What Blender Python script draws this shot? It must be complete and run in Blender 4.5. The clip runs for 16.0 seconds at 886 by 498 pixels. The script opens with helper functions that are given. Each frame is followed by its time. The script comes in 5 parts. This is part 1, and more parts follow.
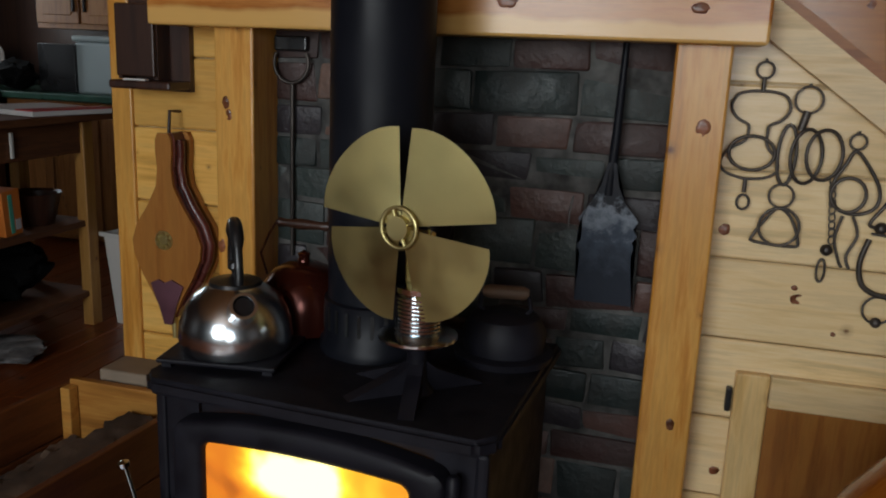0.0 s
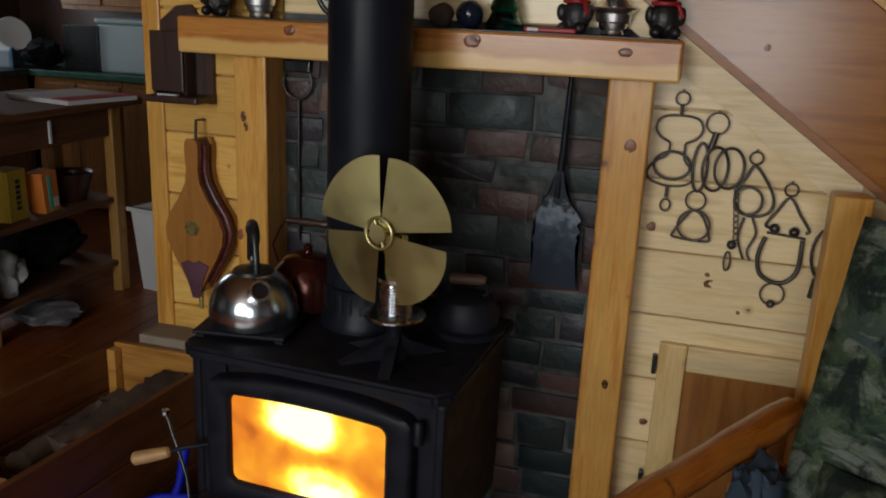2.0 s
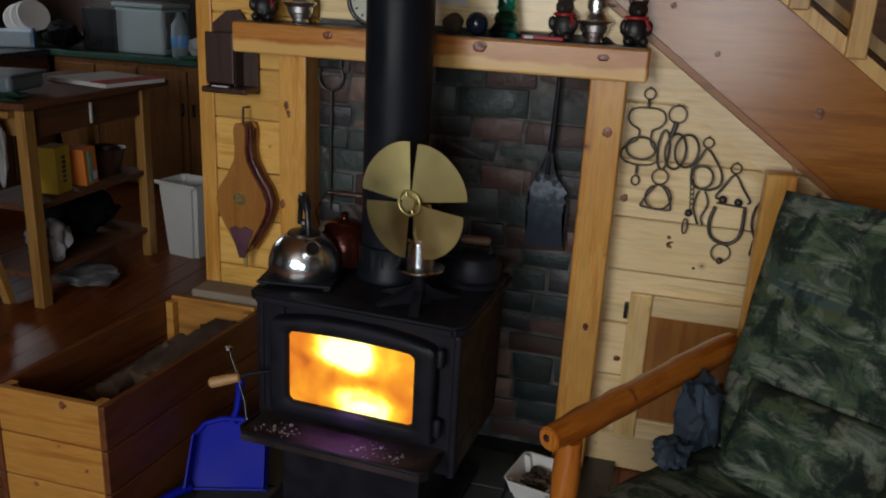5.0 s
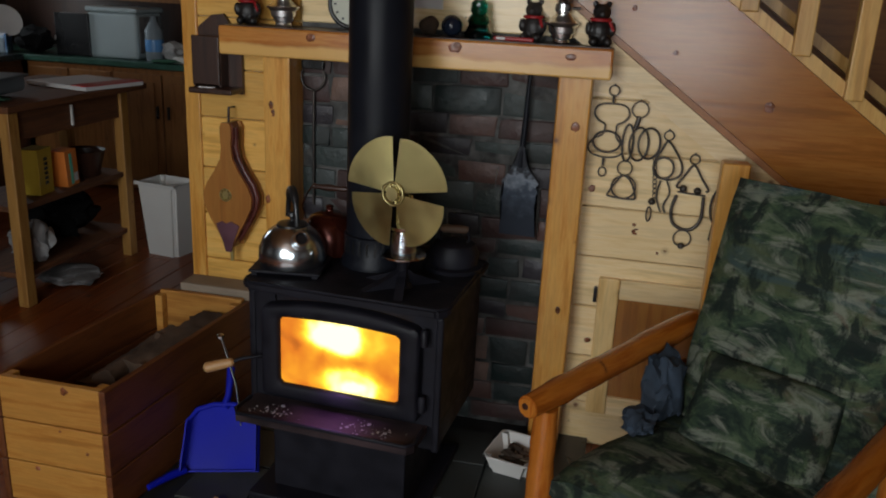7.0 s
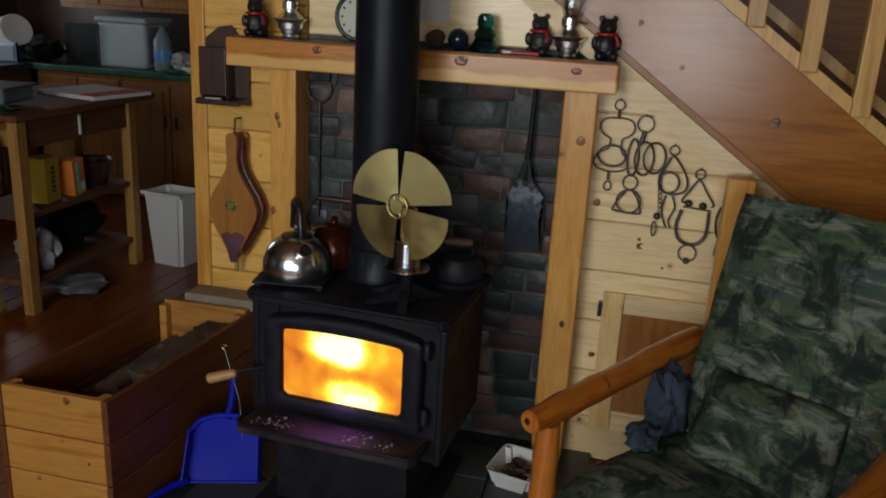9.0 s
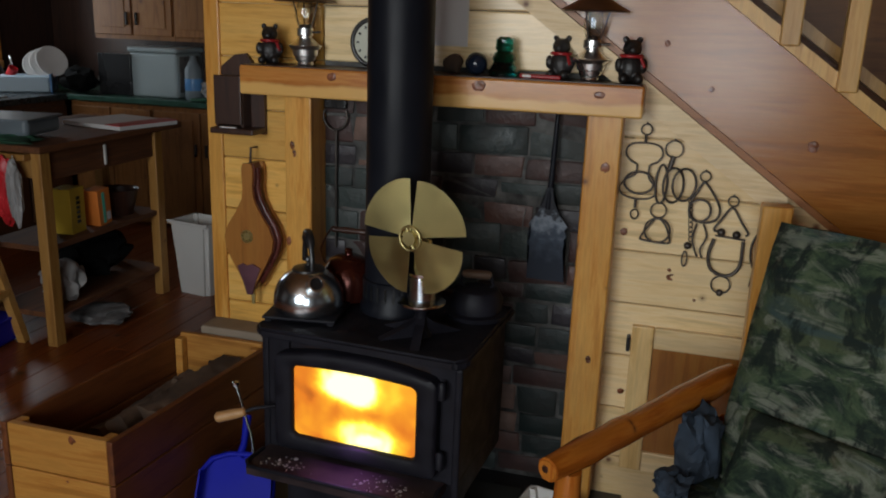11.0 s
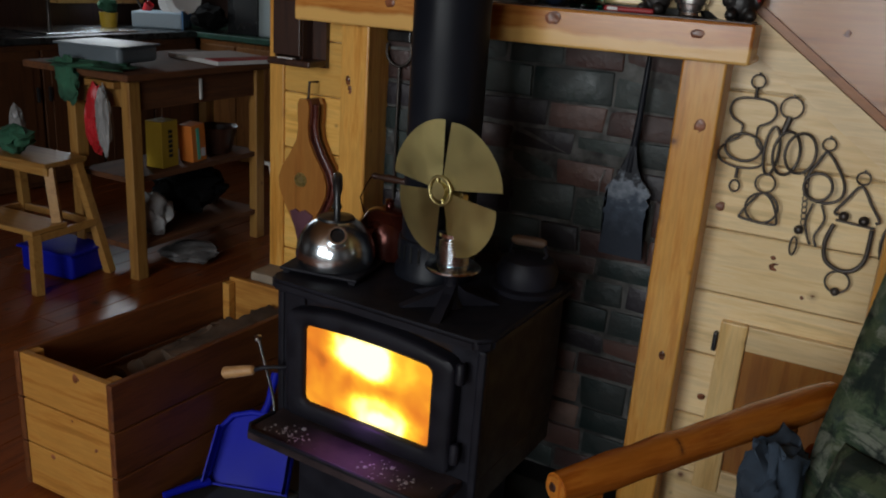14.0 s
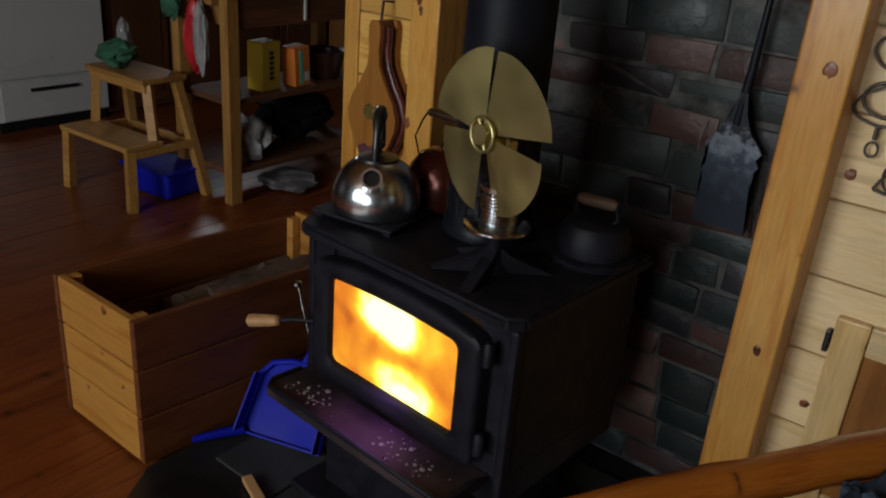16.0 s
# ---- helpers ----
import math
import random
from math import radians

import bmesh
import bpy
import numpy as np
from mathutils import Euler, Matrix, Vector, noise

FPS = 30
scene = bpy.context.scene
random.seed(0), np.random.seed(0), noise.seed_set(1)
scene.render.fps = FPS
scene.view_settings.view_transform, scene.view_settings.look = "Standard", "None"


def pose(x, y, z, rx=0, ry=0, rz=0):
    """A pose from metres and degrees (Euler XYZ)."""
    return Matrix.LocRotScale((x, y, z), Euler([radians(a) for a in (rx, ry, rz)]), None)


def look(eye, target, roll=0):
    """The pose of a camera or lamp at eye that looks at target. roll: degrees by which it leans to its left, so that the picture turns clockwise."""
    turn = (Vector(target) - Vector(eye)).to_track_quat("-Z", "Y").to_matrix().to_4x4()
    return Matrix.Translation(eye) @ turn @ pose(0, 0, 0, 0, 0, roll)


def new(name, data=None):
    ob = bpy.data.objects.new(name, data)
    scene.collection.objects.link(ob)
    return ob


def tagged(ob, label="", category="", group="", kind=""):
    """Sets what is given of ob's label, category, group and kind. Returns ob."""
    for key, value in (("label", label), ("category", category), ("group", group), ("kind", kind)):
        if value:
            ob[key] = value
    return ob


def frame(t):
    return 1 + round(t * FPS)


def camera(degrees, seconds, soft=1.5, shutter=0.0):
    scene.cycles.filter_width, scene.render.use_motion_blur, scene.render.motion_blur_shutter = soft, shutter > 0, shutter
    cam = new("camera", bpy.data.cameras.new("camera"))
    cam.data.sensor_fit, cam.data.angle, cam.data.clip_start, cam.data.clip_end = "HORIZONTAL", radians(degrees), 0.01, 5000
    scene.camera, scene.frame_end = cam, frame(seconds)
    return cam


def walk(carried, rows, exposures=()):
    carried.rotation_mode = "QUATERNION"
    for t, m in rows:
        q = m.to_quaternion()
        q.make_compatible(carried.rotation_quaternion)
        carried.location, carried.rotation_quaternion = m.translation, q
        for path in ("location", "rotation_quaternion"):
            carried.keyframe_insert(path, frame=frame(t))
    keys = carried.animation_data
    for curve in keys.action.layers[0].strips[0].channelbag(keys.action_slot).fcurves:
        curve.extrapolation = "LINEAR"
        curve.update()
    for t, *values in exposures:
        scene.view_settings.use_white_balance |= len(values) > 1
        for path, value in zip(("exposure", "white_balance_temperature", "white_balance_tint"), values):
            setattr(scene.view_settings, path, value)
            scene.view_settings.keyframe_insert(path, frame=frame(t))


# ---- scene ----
cam = camera(56.2, 16.0, soft=2.0)
PATH = [
    (0, (-0.084, -0.098, 1.194), (-0.591, 1.782, 0.74), 2.4),
    (0.5, (-0.063, -0.187, 1.239), (-0.562, 1.688, 0.751), 2.3),
    (1, (-0.023, -0.236, 1.288), (-0.555, 1.626, 0.787), 2.1),
    (1.5, (0.041, -0.281, 1.334), (-0.494, 1.571, 0.802), 2.4),
    (2, (0.074, -0.403, 1.359), (-0.446, 1.448, 0.806), 2.6),
    (2.5, (0.097, -0.462, 1.376), (-0.459, 1.374, 0.81), 2.6),
    (3, (0.093, -0.579, 1.405), (-0.448, 1.261, 0.838), 2.5),
    (3.5, (0.084, -0.658, 1.405), (-0.437, 1.175, 0.797), 2.8),
    (4, (0.112, -0.712, 1.428), (-0.41, 1.118, 0.814), 3.1),
    (6.5, (0.113, -0.972, 1.474), (-0.278, 0.89, 0.857), 2.6),
    (7, (0.117, -0.983, 1.468), (-0.284, 0.881, 0.861), 2.8),
    (7.5, (0.117, -0.981, 1.469), (-0.292, 0.881, 0.863), 3.0),
    (8, (0.114, -0.982, 1.472), (-0.296, 0.883, 0.875), 3.0),
    (8.5, (0.115, -0.984, 1.472), (-0.296, 0.882, 0.881), 3.2),
    (10.8, (0.155, -0.878, 1.478), (-0.338, 0.985, 0.943), 2.0),
    (11, (0.157, -0.861, 1.47), (-0.361, 0.996, 0.938), 2.1),
    (11.5, (0.184, -0.79, 1.445), (-0.445, 1.034, 0.918), 2.1),
    (12, (0.231, -0.697, 1.421), (-0.457, 1.097, 0.867), 2.6),
    (12.5, (0.281, -0.644, 1.41), (-0.468, 1.123, 0.849), 3.8),
    (13, (0.311, -0.605, 1.399), (-0.466, 1.149, 0.832), 4.5),
    (13.5, (0.32, -0.55, 1.39), (-0.513, 1.179, 0.829), 3.9),
    (14, (0.305, -0.475, 1.375), (-0.539, 1.227, 0.748), 4.0),
    (14.5, (0.299, -0.387, 1.363), (-0.589, 1.268, 0.677), 4.0),
    (15, (0.316, -0.287, 1.346), (-0.619, 1.313, 0.594), 3.9),
    (15.5, (0.359, -0.196, 1.344), (-0.678, 1.328, 0.57), 4.3),
    (16, (0.344, -0.123, 1.333), (-0.759, 1.343, 0.536), 4.7),
]
walk(cam, [(t, look(eye, target, roll)) for t, eye, target, roll in PATH])
# ---- world, light, exposure ----
scene.view_settings.exposure = 0.0
world = bpy.data.worlds.new("world")
world.use_nodes = True
scene.world = world
wn = world.node_tree.nodes
sky = wn.new("ShaderNodeTexSky")
sky.sky_type, sky.sun_disc, sky.sun_elevation, sky.sun_rotation = "NISHITA", False, radians(35), radians(200)
world.node_tree.links.new(sky.outputs[0], wn["Background"].inputs[0])
wn["Background"].inputs[1].default_value = 0.1


def area(name, m, w, h, watts, colour):
    d = bpy.data.lights.new(name, "AREA")
    d.shape, d.size, d.size_y, d.energy, d.color = "RECTANGLE", w, h, watts, colour
    ob = new(name, d)
    ob.matrix_world = m
    return ob


area("window_light_south", look((-1.15, -2.94, 1.72), (-0.95, 0, 1.4)), 1.5, 1.38, 67, (0.9, 0.96, 1.0))
area("window_light_south_east", look((0.45, -2.94, 1.3), (0.45, 0, 1.3)), 0.85, 1.1, 25, (0.88, 0.95, 1.0))
area("window_light_kitchen", look((-4.66, 3.73, 1.55), (0, 3.4, 1.0)), 0.55, 0.9, 8, (0.85, 0.93, 1.0))


# Unseen violet spot added to tint the ledge below the fire door.
glow = bpy.data.lights.new("fire_glow_helper", "SPOT")
glow.energy, glow.color, glow.spot_size, glow.spot_blend, glow.shadow_soft_size = 1.3, (0.62, 0.24, 1.0), radians(130), 1.0, 0.0
new("fire_glow_helper", glow).matrix_world = look((-0.571, 0.9, 0.46), (-0.575, 0.87, 0.33))


# ---- materials ----
def mat(name, rough=0.5, metal=0.0, colour=(0.5, 0.5, 0.5)):
    m = bpy.data.materials.new(name)
    m.use_nodes = True
    b = m.node_tree.nodes["Principled BSDF"]
    b.inputs["Base Color"].default_value = (*colour, 1)
    b.inputs["Roughness"].default_value = rough
    b.inputs["Metallic"].default_value = metal
    return m, m.node_tree.nodes, m.node_tree.links, b


def coords(n, l, scale, spread=7.0):
    """Object coordinates, shifted piece by piece, stretched by scale."""
    tc, oi = n.new("ShaderNodeTexCoord"), n.new("ShaderNodeObjectInfo")
    mul = n.new("ShaderNodeVectorMath")
    mul.operation = "MULTIPLY_ADD"
    mul.inputs[1].default_value = (spread, spread * 1.7, spread * 0.6)
    l.new(oi.outputs["Random"], mul.inputs[0])
    l.new(tc.outputs["Object"], mul.inputs[2])
    mp = n.new("ShaderNodeMapping")
    mp.inputs["Scale"].default_value = scale
    l.new(mul.outputs[0], mp.inputs[0])
    return mp, mul, oi


def ramp(n, l, src, stops, mode="LINEAR"):
    r = n.new("ShaderNodeValToRGB")
    r.color_ramp.interpolation = mode
    e = r.color_ramp.elements
    while len(e) < len(stops):
        e.new(0.5)
    for k, (p, c) in zip(e, stops):
        k.position, k.color = p, (*c, 1)
    l.new(src, r.inputs[0])
    return r


def mix(n, l, fac, a, b, mode="MIX"):
    x = n.new("ShaderNodeMix")
    x.data_type, x.blend_type = "RGBA", mode
    for sock, v in ((x.inputs[0], fac), (x.inputs[6], a), (x.inputs[7], b)):
        if isinstance(v, (int, float)):
            sock.default_value = v
        elif isinstance(v, tuple):
            sock.default_value = (*v, 1)
        else:
            l.new(v, sock)
    return x.outputs[2]


def noise_node(n, l, vec, scale, detail=4.0, rough=0.6):
    x = n.new("ShaderNodeTexNoise")
    x.inputs["Scale"].default_value, x.inputs["Detail"].default_value, x.inputs["Roughness"].default_value = scale, detail, rough
    l.new(vec, x.inputs["Vector"])
    return x.outputs["Fac"]


def bump(n, l, b, height, strength, dist=0.004):
    x = n.new("ShaderNodeBump")
    x.inputs["Strength"].default_value, x.inputs["Distance"].default_value = strength, dist
    l.new(height, x.inputs["Height"])
    l.new(x.outputs[0], b.inputs["Normal"])


def wood(name, light, dark, knot, axis="x", rough=0.4, knots=True, blotch=0.5):
    """Pine: long grain along axis, darker rings, scattered knots, slow changes of tone."""
    m, n, l, b = mat(name, rough)
    k = {"x": (1.2, 14, 14), "y": (14, 1.2, 14), "z": (14, 14, 1.2)}[axis]
    mp, base, oi = coords(n, l, k)
    g = noise_node(n, l, mp.outputs[0], 2.2, 6, 0.65)
    fine = noise_node(n, l, mp.outputs[0], 11, 3, 0.5)
    r = ramp(n, l, g, [(0.36, tuple(0.7 * c for c in dark)), (0.44, dark), (0.52, light), (0.6, tuple(0.8 * c for c in light)), (0.68, light)])
    col = mix(n, l, 0.3, r.outputs[0], ramp(n, l, fine, [(0.35, dark), (0.65, light)]).outputs[0])
    slow = noise_node(n, l, base.outputs[0], 2.5, 2)
    col = mix(n, l, ramp(n, l, slow, [(0.4, (0, 0, 0)), (0.75, (blotch,) * 3)]).outputs[0], col, dark)
    tone = ramp(n, l, oi.outputs["Random"], [(0, (0.82, 0.8, 0.78)), (1, (1.08, 1.08, 1.08))])
    col = mix(n, l, 1.0, col, tone.outputs[0], "MULTIPLY")
    if knots:
        sep, add, com = n.new("ShaderNodeSeparateXYZ"), n.new("ShaderNodeMath"), n.new("ShaderNodeCombineXYZ")
        l.new(base.outputs[0], sep.inputs[0])
        o = {"x": (0, 1, 2), "y": (1, 0, 2), "z": (2, 0, 1)}[axis]
        l.new(sep.outputs[o[1]], add.inputs[0])
        l.new(sep.outputs[o[2]], add.inputs[1])
        l.new(sep.outputs[o[0]], com.inputs[0])
        l.new(add.outputs[0], com.inputs[1])
        v = n.new("ShaderNodeTexVoronoi")
        v.voronoi_dimensions = "2D"
        v.inputs["Scale"].default_value = 5.6
        l.new(com.outputs[0], v.inputs["Vector"])
        sc = n.new("ShaderNodeSeparateColor")
        l.new(v.outputs["Color"], sc.inputs[0])
        size, wob, far = n.new("ShaderNodeMath"), n.new("ShaderNodeMath"), n.new("ShaderNodeMath")
        size.operation, wob.operation, far.operation = "MULTIPLY_ADD", "MULTIPLY_ADD", "MULTIPLY"
        size.inputs[1].default_value, size.inputs[2].default_value = 2.6, 0.85
        l.new(sc.outputs[1], size.inputs[0])
        wob.inputs[1].default_value = 0.05
        l.new(fine, wob.inputs[0])
        l.new(v.outputs["Distance"], wob.inputs[2])
        l.new(wob.outputs[0], far.inputs[0])
        l.new(size.outputs[0], far.inputs[1])
        kr = ramp(n, l, far.outputs[0], [(0.05, (1, 1, 1)), (0.085, (0.7, 0.7, 0.7)), (0.115, (0.3, 0.3, 0.3)), (0.22, (0, 0, 0))])
        keep = ramp(n, l, sc.outputs[0], [(0.0, (0, 0, 0)), (0.55, (1, 1, 1))], "CONSTANT")
        col = mix(n, l, mix(n, l, 1.0, kr.outputs[0], keep.outputs[0], "MULTIPLY"), col, knot)
    l.new(col, b.inputs["Base Color"])
    bump(n, l, b, g, 0.25, 0.002)
    return m


def rough_metal(name, colour, rough, metal, var=0.3, scale=30, bumps=0.15, spec=0.5):
    m, n, l, b = mat(name, rough, metal, colour)
    b.inputs["Specular IOR Level"].default_value = spec
    mp, base, oi = coords(n, l, (1, 1, 1))
    f = noise_node(n, l, mp.outputs[0], scale, 5)
    s = noise_node(n, l, mp.outputs[0], scale / 6, 3)
    col = mix(n, l, ramp(n, l, s, [(0.35, (0, 0, 0)), (0.7, (1, 1, 1))]).outputs[0], tuple(c * (1 - var) for c in colour), tuple(min(1, c * (1 + var)) for c in colour))
    l.new(col, b.inputs["Base Color"])
    rr = ramp(n, l, s, [(0.3, (max(0.05, rough - 0.12),) * 3), (0.7, (min(1, rough + 0.12),) * 3)])
    l.new(rr.outputs[0], b.inputs["Roughness"])
    bump(n, l, b, f, bumps, 0.002)
    return m


LP, DP, KN = (0.62, 0.40, 0.15), (0.47, 0.25, 0.075), (0.12, 0.04, 0.015)
pine_x = wood("pale_pine_x", (0.84, 0.65, 0.37), (0.75, 0.54, 0.26), KN, "x", 0.3)
panel_left = wood("golden_panel_pine", (0.8, 0.47, 0.125), (0.68, 0.36, 0.075), KN, "x", 0.33)
pine_z = wood("golden_pine_z", (0.7, 0.37, 0.085), (0.55, 0.23, 0.035), KN, "z", 0.3)
pale_z = wood("pale_pine_z", (0.74, 0.52, 0.23), (0.62, 0.39, 0.14), KN, "z", 0.33)
pine_y = wood("golden_pine_y", LP, DP, KN, "y", 0.4)
mantel_wood = wood("mantel_fir", (0.62, 0.27, 0.06), (0.48, 0.165, 0.03), (0.16, 0.03, 0.015), "x", 0.25)
def live_edge(m):
    """Pale sapwood along the lower edge of the mantel, with a wavy border."""
    n, l = m.node_tree.nodes, m.node_tree.links
    b = n["Principled BSDF"]
    old = b.inputs["Base Color"].links[0].from_socket
    tc, sep, mp = n.new("ShaderNodeTexCoord"), n.new("ShaderNodeSeparateXYZ"), n.new("ShaderNodeMapping")
    l.new(tc.outputs["Object"], sep.inputs[0])
    l.new(tc.outputs["Object"], mp.inputs[0])
    mp.inputs["Scale"].default_value = (1, 0.2, 0.2)
    w = noise_node(n, l, mp.outputs[0], 5, 3)
    add = n.new("ShaderNodeMath")
    add.operation = "MULTIPLY_ADD"
    add.inputs[1].default_value = 0.045
    l.new(w, add.inputs[0])
    l.new(sep.outputs[2], add.inputs[2])
    r = ramp(n, l, add.outputs[0], [(0.0, (0.85, 0.85, 0.85)), (1.0, (0, 0, 0))])
    mr = n.new("ShaderNodeMapRange")
    mr.inputs[1].default_value, mr.inputs[2].default_value = 1.284, 1.294
    l.new(add.outputs[0], mr.inputs[0])
    l.new(mr.outputs[0], r.inputs[0])
    l.new(mix(n, l, r.outputs[0], old, (0.7, 0.42, 0.13)), b.inputs["Base Color"])


live_edge(mantel_wood)
# Lit and shaded copies of one pine: side boards hold shade in colour.
box_end = wood("box_pine_lit", (0.52, 0.25, 0.05), (0.4, 0.16, 0.026), KN, "x", 0.45)
box_side_shaded = wood("box_pine_shaded", (0.16, 0.05, 0.012), (0.105, 0.028, 0.006), KN, "y", 0.5)
log_wood = wood("varnished_log", (0.5, 0.16, 0.02), (0.34, 0.085, 0.009), (0.07, 0.02, 0.01), "y", 0.22)
log_z = wood("varnished_log_upright", (0.54, 0.19, 0.028), (0.38, 0.1, 0.012), (0.07, 0.02, 0.01), "z", 0.25)
floor_wood = wood("floor_fir", (0.25, 0.066, 0.014), (0.16, 0.036, 0.008), (0.03, 0.012, 0.006), "y", 0.32)
kitchen_wood = wood("kitchen_pine", (0.3, 0.13, 0.036), (0.2, 0.075, 0.018), KN, "z", 0.45)
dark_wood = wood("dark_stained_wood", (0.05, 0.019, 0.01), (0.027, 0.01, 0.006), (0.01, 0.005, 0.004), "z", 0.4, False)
# Darker than leg_pine: shade on shelves and +x apron put into the colour.
table_wood_shaded = wood("table_pine_shaded", (0.15, 0.052, 0.014), (0.09, 0.03, 0.008), KN, "y", 0.8)
# Shaded copy of kitchen_pine for the cabinets that face +x.
shaded_kitchen = wood("shaded_kitchen_pine", (0.1, 0.036, 0.011), (0.065, 0.022, 0.007), KN, "z", 0.5)
leg_wood = wood("leg_pine", (0.42, 0.22, 0.058), (0.31, 0.14, 0.03), KN, "z", 0.45)
skirt_wood = wood("stair_skirt_pine", (0.36, 0.14, 0.027), (0.28, 0.095, 0.015), (0.09, 0.03, 0.015), "x", 0.22, False)
stair_wall = wood("stair_wall_pine", (0.3, 0.125, 0.032), (0.22, 0.08, 0.018), KN, "x", 0.35)
baluster_wood = wood("baluster_pine", (0.6, 0.36, 0.11), (0.48, 0.25, 0.06), KN, "z", 0.35)
stringer_wood = wood("rough_stringer_pine", (0.82, 0.65, 0.4), (0.7, 0.51, 0.27), KN, "x", 0.5)
strip_wood = wood("brown_strip", (0.32, 0.12, 0.028), (0.23, 0.075, 0.016), KN, "x", 0.4, False)
scorched_wood = wood("scorched_wood", (0.13, 0.075, 0.045), (0.06, 0.035, 0.022), KN, "x", 0.6, False)
bellow_wood = wood("bellows_wood", (0.4, 0.17, 0.035), (0.32, 0.12, 0.022), KN, "z", 0.35, False)
stool_wood = wood("stool_birch", (0.5, 0.27, 0.075), (0.4, 0.19, 0.045), KN, "x", 0.4, False)
handle_wood = wood("turned_handle_wood", (0.5, 0.29, 0.12), (0.4, 0.2, 0.07), KN, "x", 0.5, False)
iron = rough_metal("black_stove_iron", (0.009, 0.0085, 0.0125), 0.55, 0.0, 0.3, 90, 0.18, 0.2)
pipe_black = rough_metal("black_pipe_paint", (0.008, 0.009, 0.013), 0.45, 0.0, 0.2, 20, 0.05, 0.15)
old_iron = rough_metal("old_wrought_iron", (0.085, 0.074, 0.066), 0.45, 0.7, 0.4, 60, 0.3)
steel = rough_metal("polished_steel", (0.66, 0.7, 0.72), 0.19, 1.0, 0.08, 8, 0.01)
silver = rough_metal("lamp_nickel", (0.86, 0.85, 0.84), 0.32, 1.0, 0.15, 12, 0.02)
brass = rough_metal("satin_brass", (0.62, 0.53, 0.24), 0.42, 1.0, 0.1, 40, 0.06)
copper = rough_metal("dark_copper", (0.07, 0.014, 0.008), 0.2, 0.6, 0.25, 10, 0.03)


def shovel_material():
    m, n, l, b = mat("dusted_shovel_iron", 0.62, 0.0)
    b.inputs["Specular IOR Level"].default_value = 0.25
    tc, sep = n.new("ShaderNodeTexCoord"), n.new("ShaderNodeSeparateXYZ")
    l.new(tc.outputs["Object"], sep.inputs[0])
    f = noise_node(n, l, tc.outputs["Object"], 45, 5)
    add = n.new("ShaderNodeMath")
    add.operation = "MULTIPLY_ADD"
    add.inputs[1].default_value = 0.14
    l.new(f, add.inputs[0])
    l.new(sep.outputs[2], add.inputs[2])
    dust = ramp(n, l, add.outputs[0], [(0.85, (0.012, 0.017, 0.028)), (0.93, (0.045, 0.06, 0.085)), (0.975, (0.2, 0.23, 0.27)), (1.02, (0.02, 0.022, 0.028))])
    l.new(dust.outputs[0], b.inputs["Base Color"])
    bump(n, l, b, f, 0.3, 0.003)
    return m


shovel_iron = shovel_material()
# Near-black for the shelf's shade lump and for the dark pan.
void_pan_black = rough_metal("matt_black_void_and_pan", (0.006, 0.006, 0.006), 0.9, 0.0, 0.3, 40, 0.2, 0.1)
rack_blue = rough_metal("pale_blue_plastic", (0.34, 0.43, 0.5), 0.4, 0.0, 0.1, 12, 0.02)
rust_iron = rough_metal("rusty_ash_ledge", (0.03, 0.019, 0.02), 0.75, 0.0, 0.6, 45, 0.5, 0.2)
knot_brown = rough_metal("resin_knot", (0.21, 0.068, 0.026), 0.35, 0.0, 0.6, 160, 0.1)
black_glass = rough_metal("dark_blue_glass", (0.01, 0.015, 0.028), 0.08, 0.0, 0.4, 20, 0.01)
dark_counter = rough_metal("dark_laminate", (0.02, 0.024, 0.026), 0.3, 0.0, 0.3, 60, 0.02)
grey_enamel = rough_metal("grey_white_enamel", (0.36, 0.42, 0.43), 0.35, 0.0, 0.08, 10, 0.02)
mortar = rough_metal("mortar", (0.075, 0.074, 0.07), 0.9, 0.0, 0.75, 90, 0.8)
slate = rough_metal("hearth_slate", (0.034, 0.037, 0.034), 0.5, 0.0, 0.4, 18, 0.3)
slate_edge = rough_metal("hearth_border", (0.012, 0.012, 0.012), 0.35, 0.0, 0.3, 30, 0.1)
ledge_stone = rough_metal("ledge_stone", (0.22, 0.17, 0.12), 0.7, 0.0, 0.3, 25, 0.3)
blue = rough_metal("blue_plastic", (0.003, 0.008, 0.32), 0.55, 0.0, 0.1, 20, 0.02, 0.25)
white_plastic = rough_metal("white_plastic", (0.62, 0.6, 0.56), 0.4, 0.0, 0.06, 10, 0.02)
grey_plastic = rough_metal("clear_grey_tub", (0.15, 0.18, 0.2), 0.45, 0.0, 0.2, 15, 0.02)
enamel = rough_metal("oven_enamel", (0.5, 0.5, 0.48), 0.3, 0.0, 0.06, 10, 0.01)
black = rough_metal("black_plastic", (0.012, 0.012, 0.013), 0.3, 0.0, 0.2, 20, 0.03)
green_top = rough_metal("green_laminate", (0.03, 0.085, 0.06), 0.35, 0.0, 0.3, 60, 0.02)
yellow_card = rough_metal("yellow_card", (0.55, 0.36, 0.03), 0.5, 0.0, 0.1, 20, 0.02)
orange_card = rough_metal("orange_card", (0.7, 0.2, 0.03), 0.5, 0.0, 0.15, 20, 0.02)
teal_card = rough_metal("teal_print", (0.1, 0.5, 0.35), 0.5, 0.0, 0.1, 20, 0.02)
red_bag = rough_metal("red_plastic_bag", (0.42, 0.015, 0.02), 0.35, 0.0, 0.3, 25, 0.2)
white_bag = rough_metal("white_plastic_bag", (0.33, 0.32, 0.31), 0.35, 0.0, 0.35, 25, 0.3)
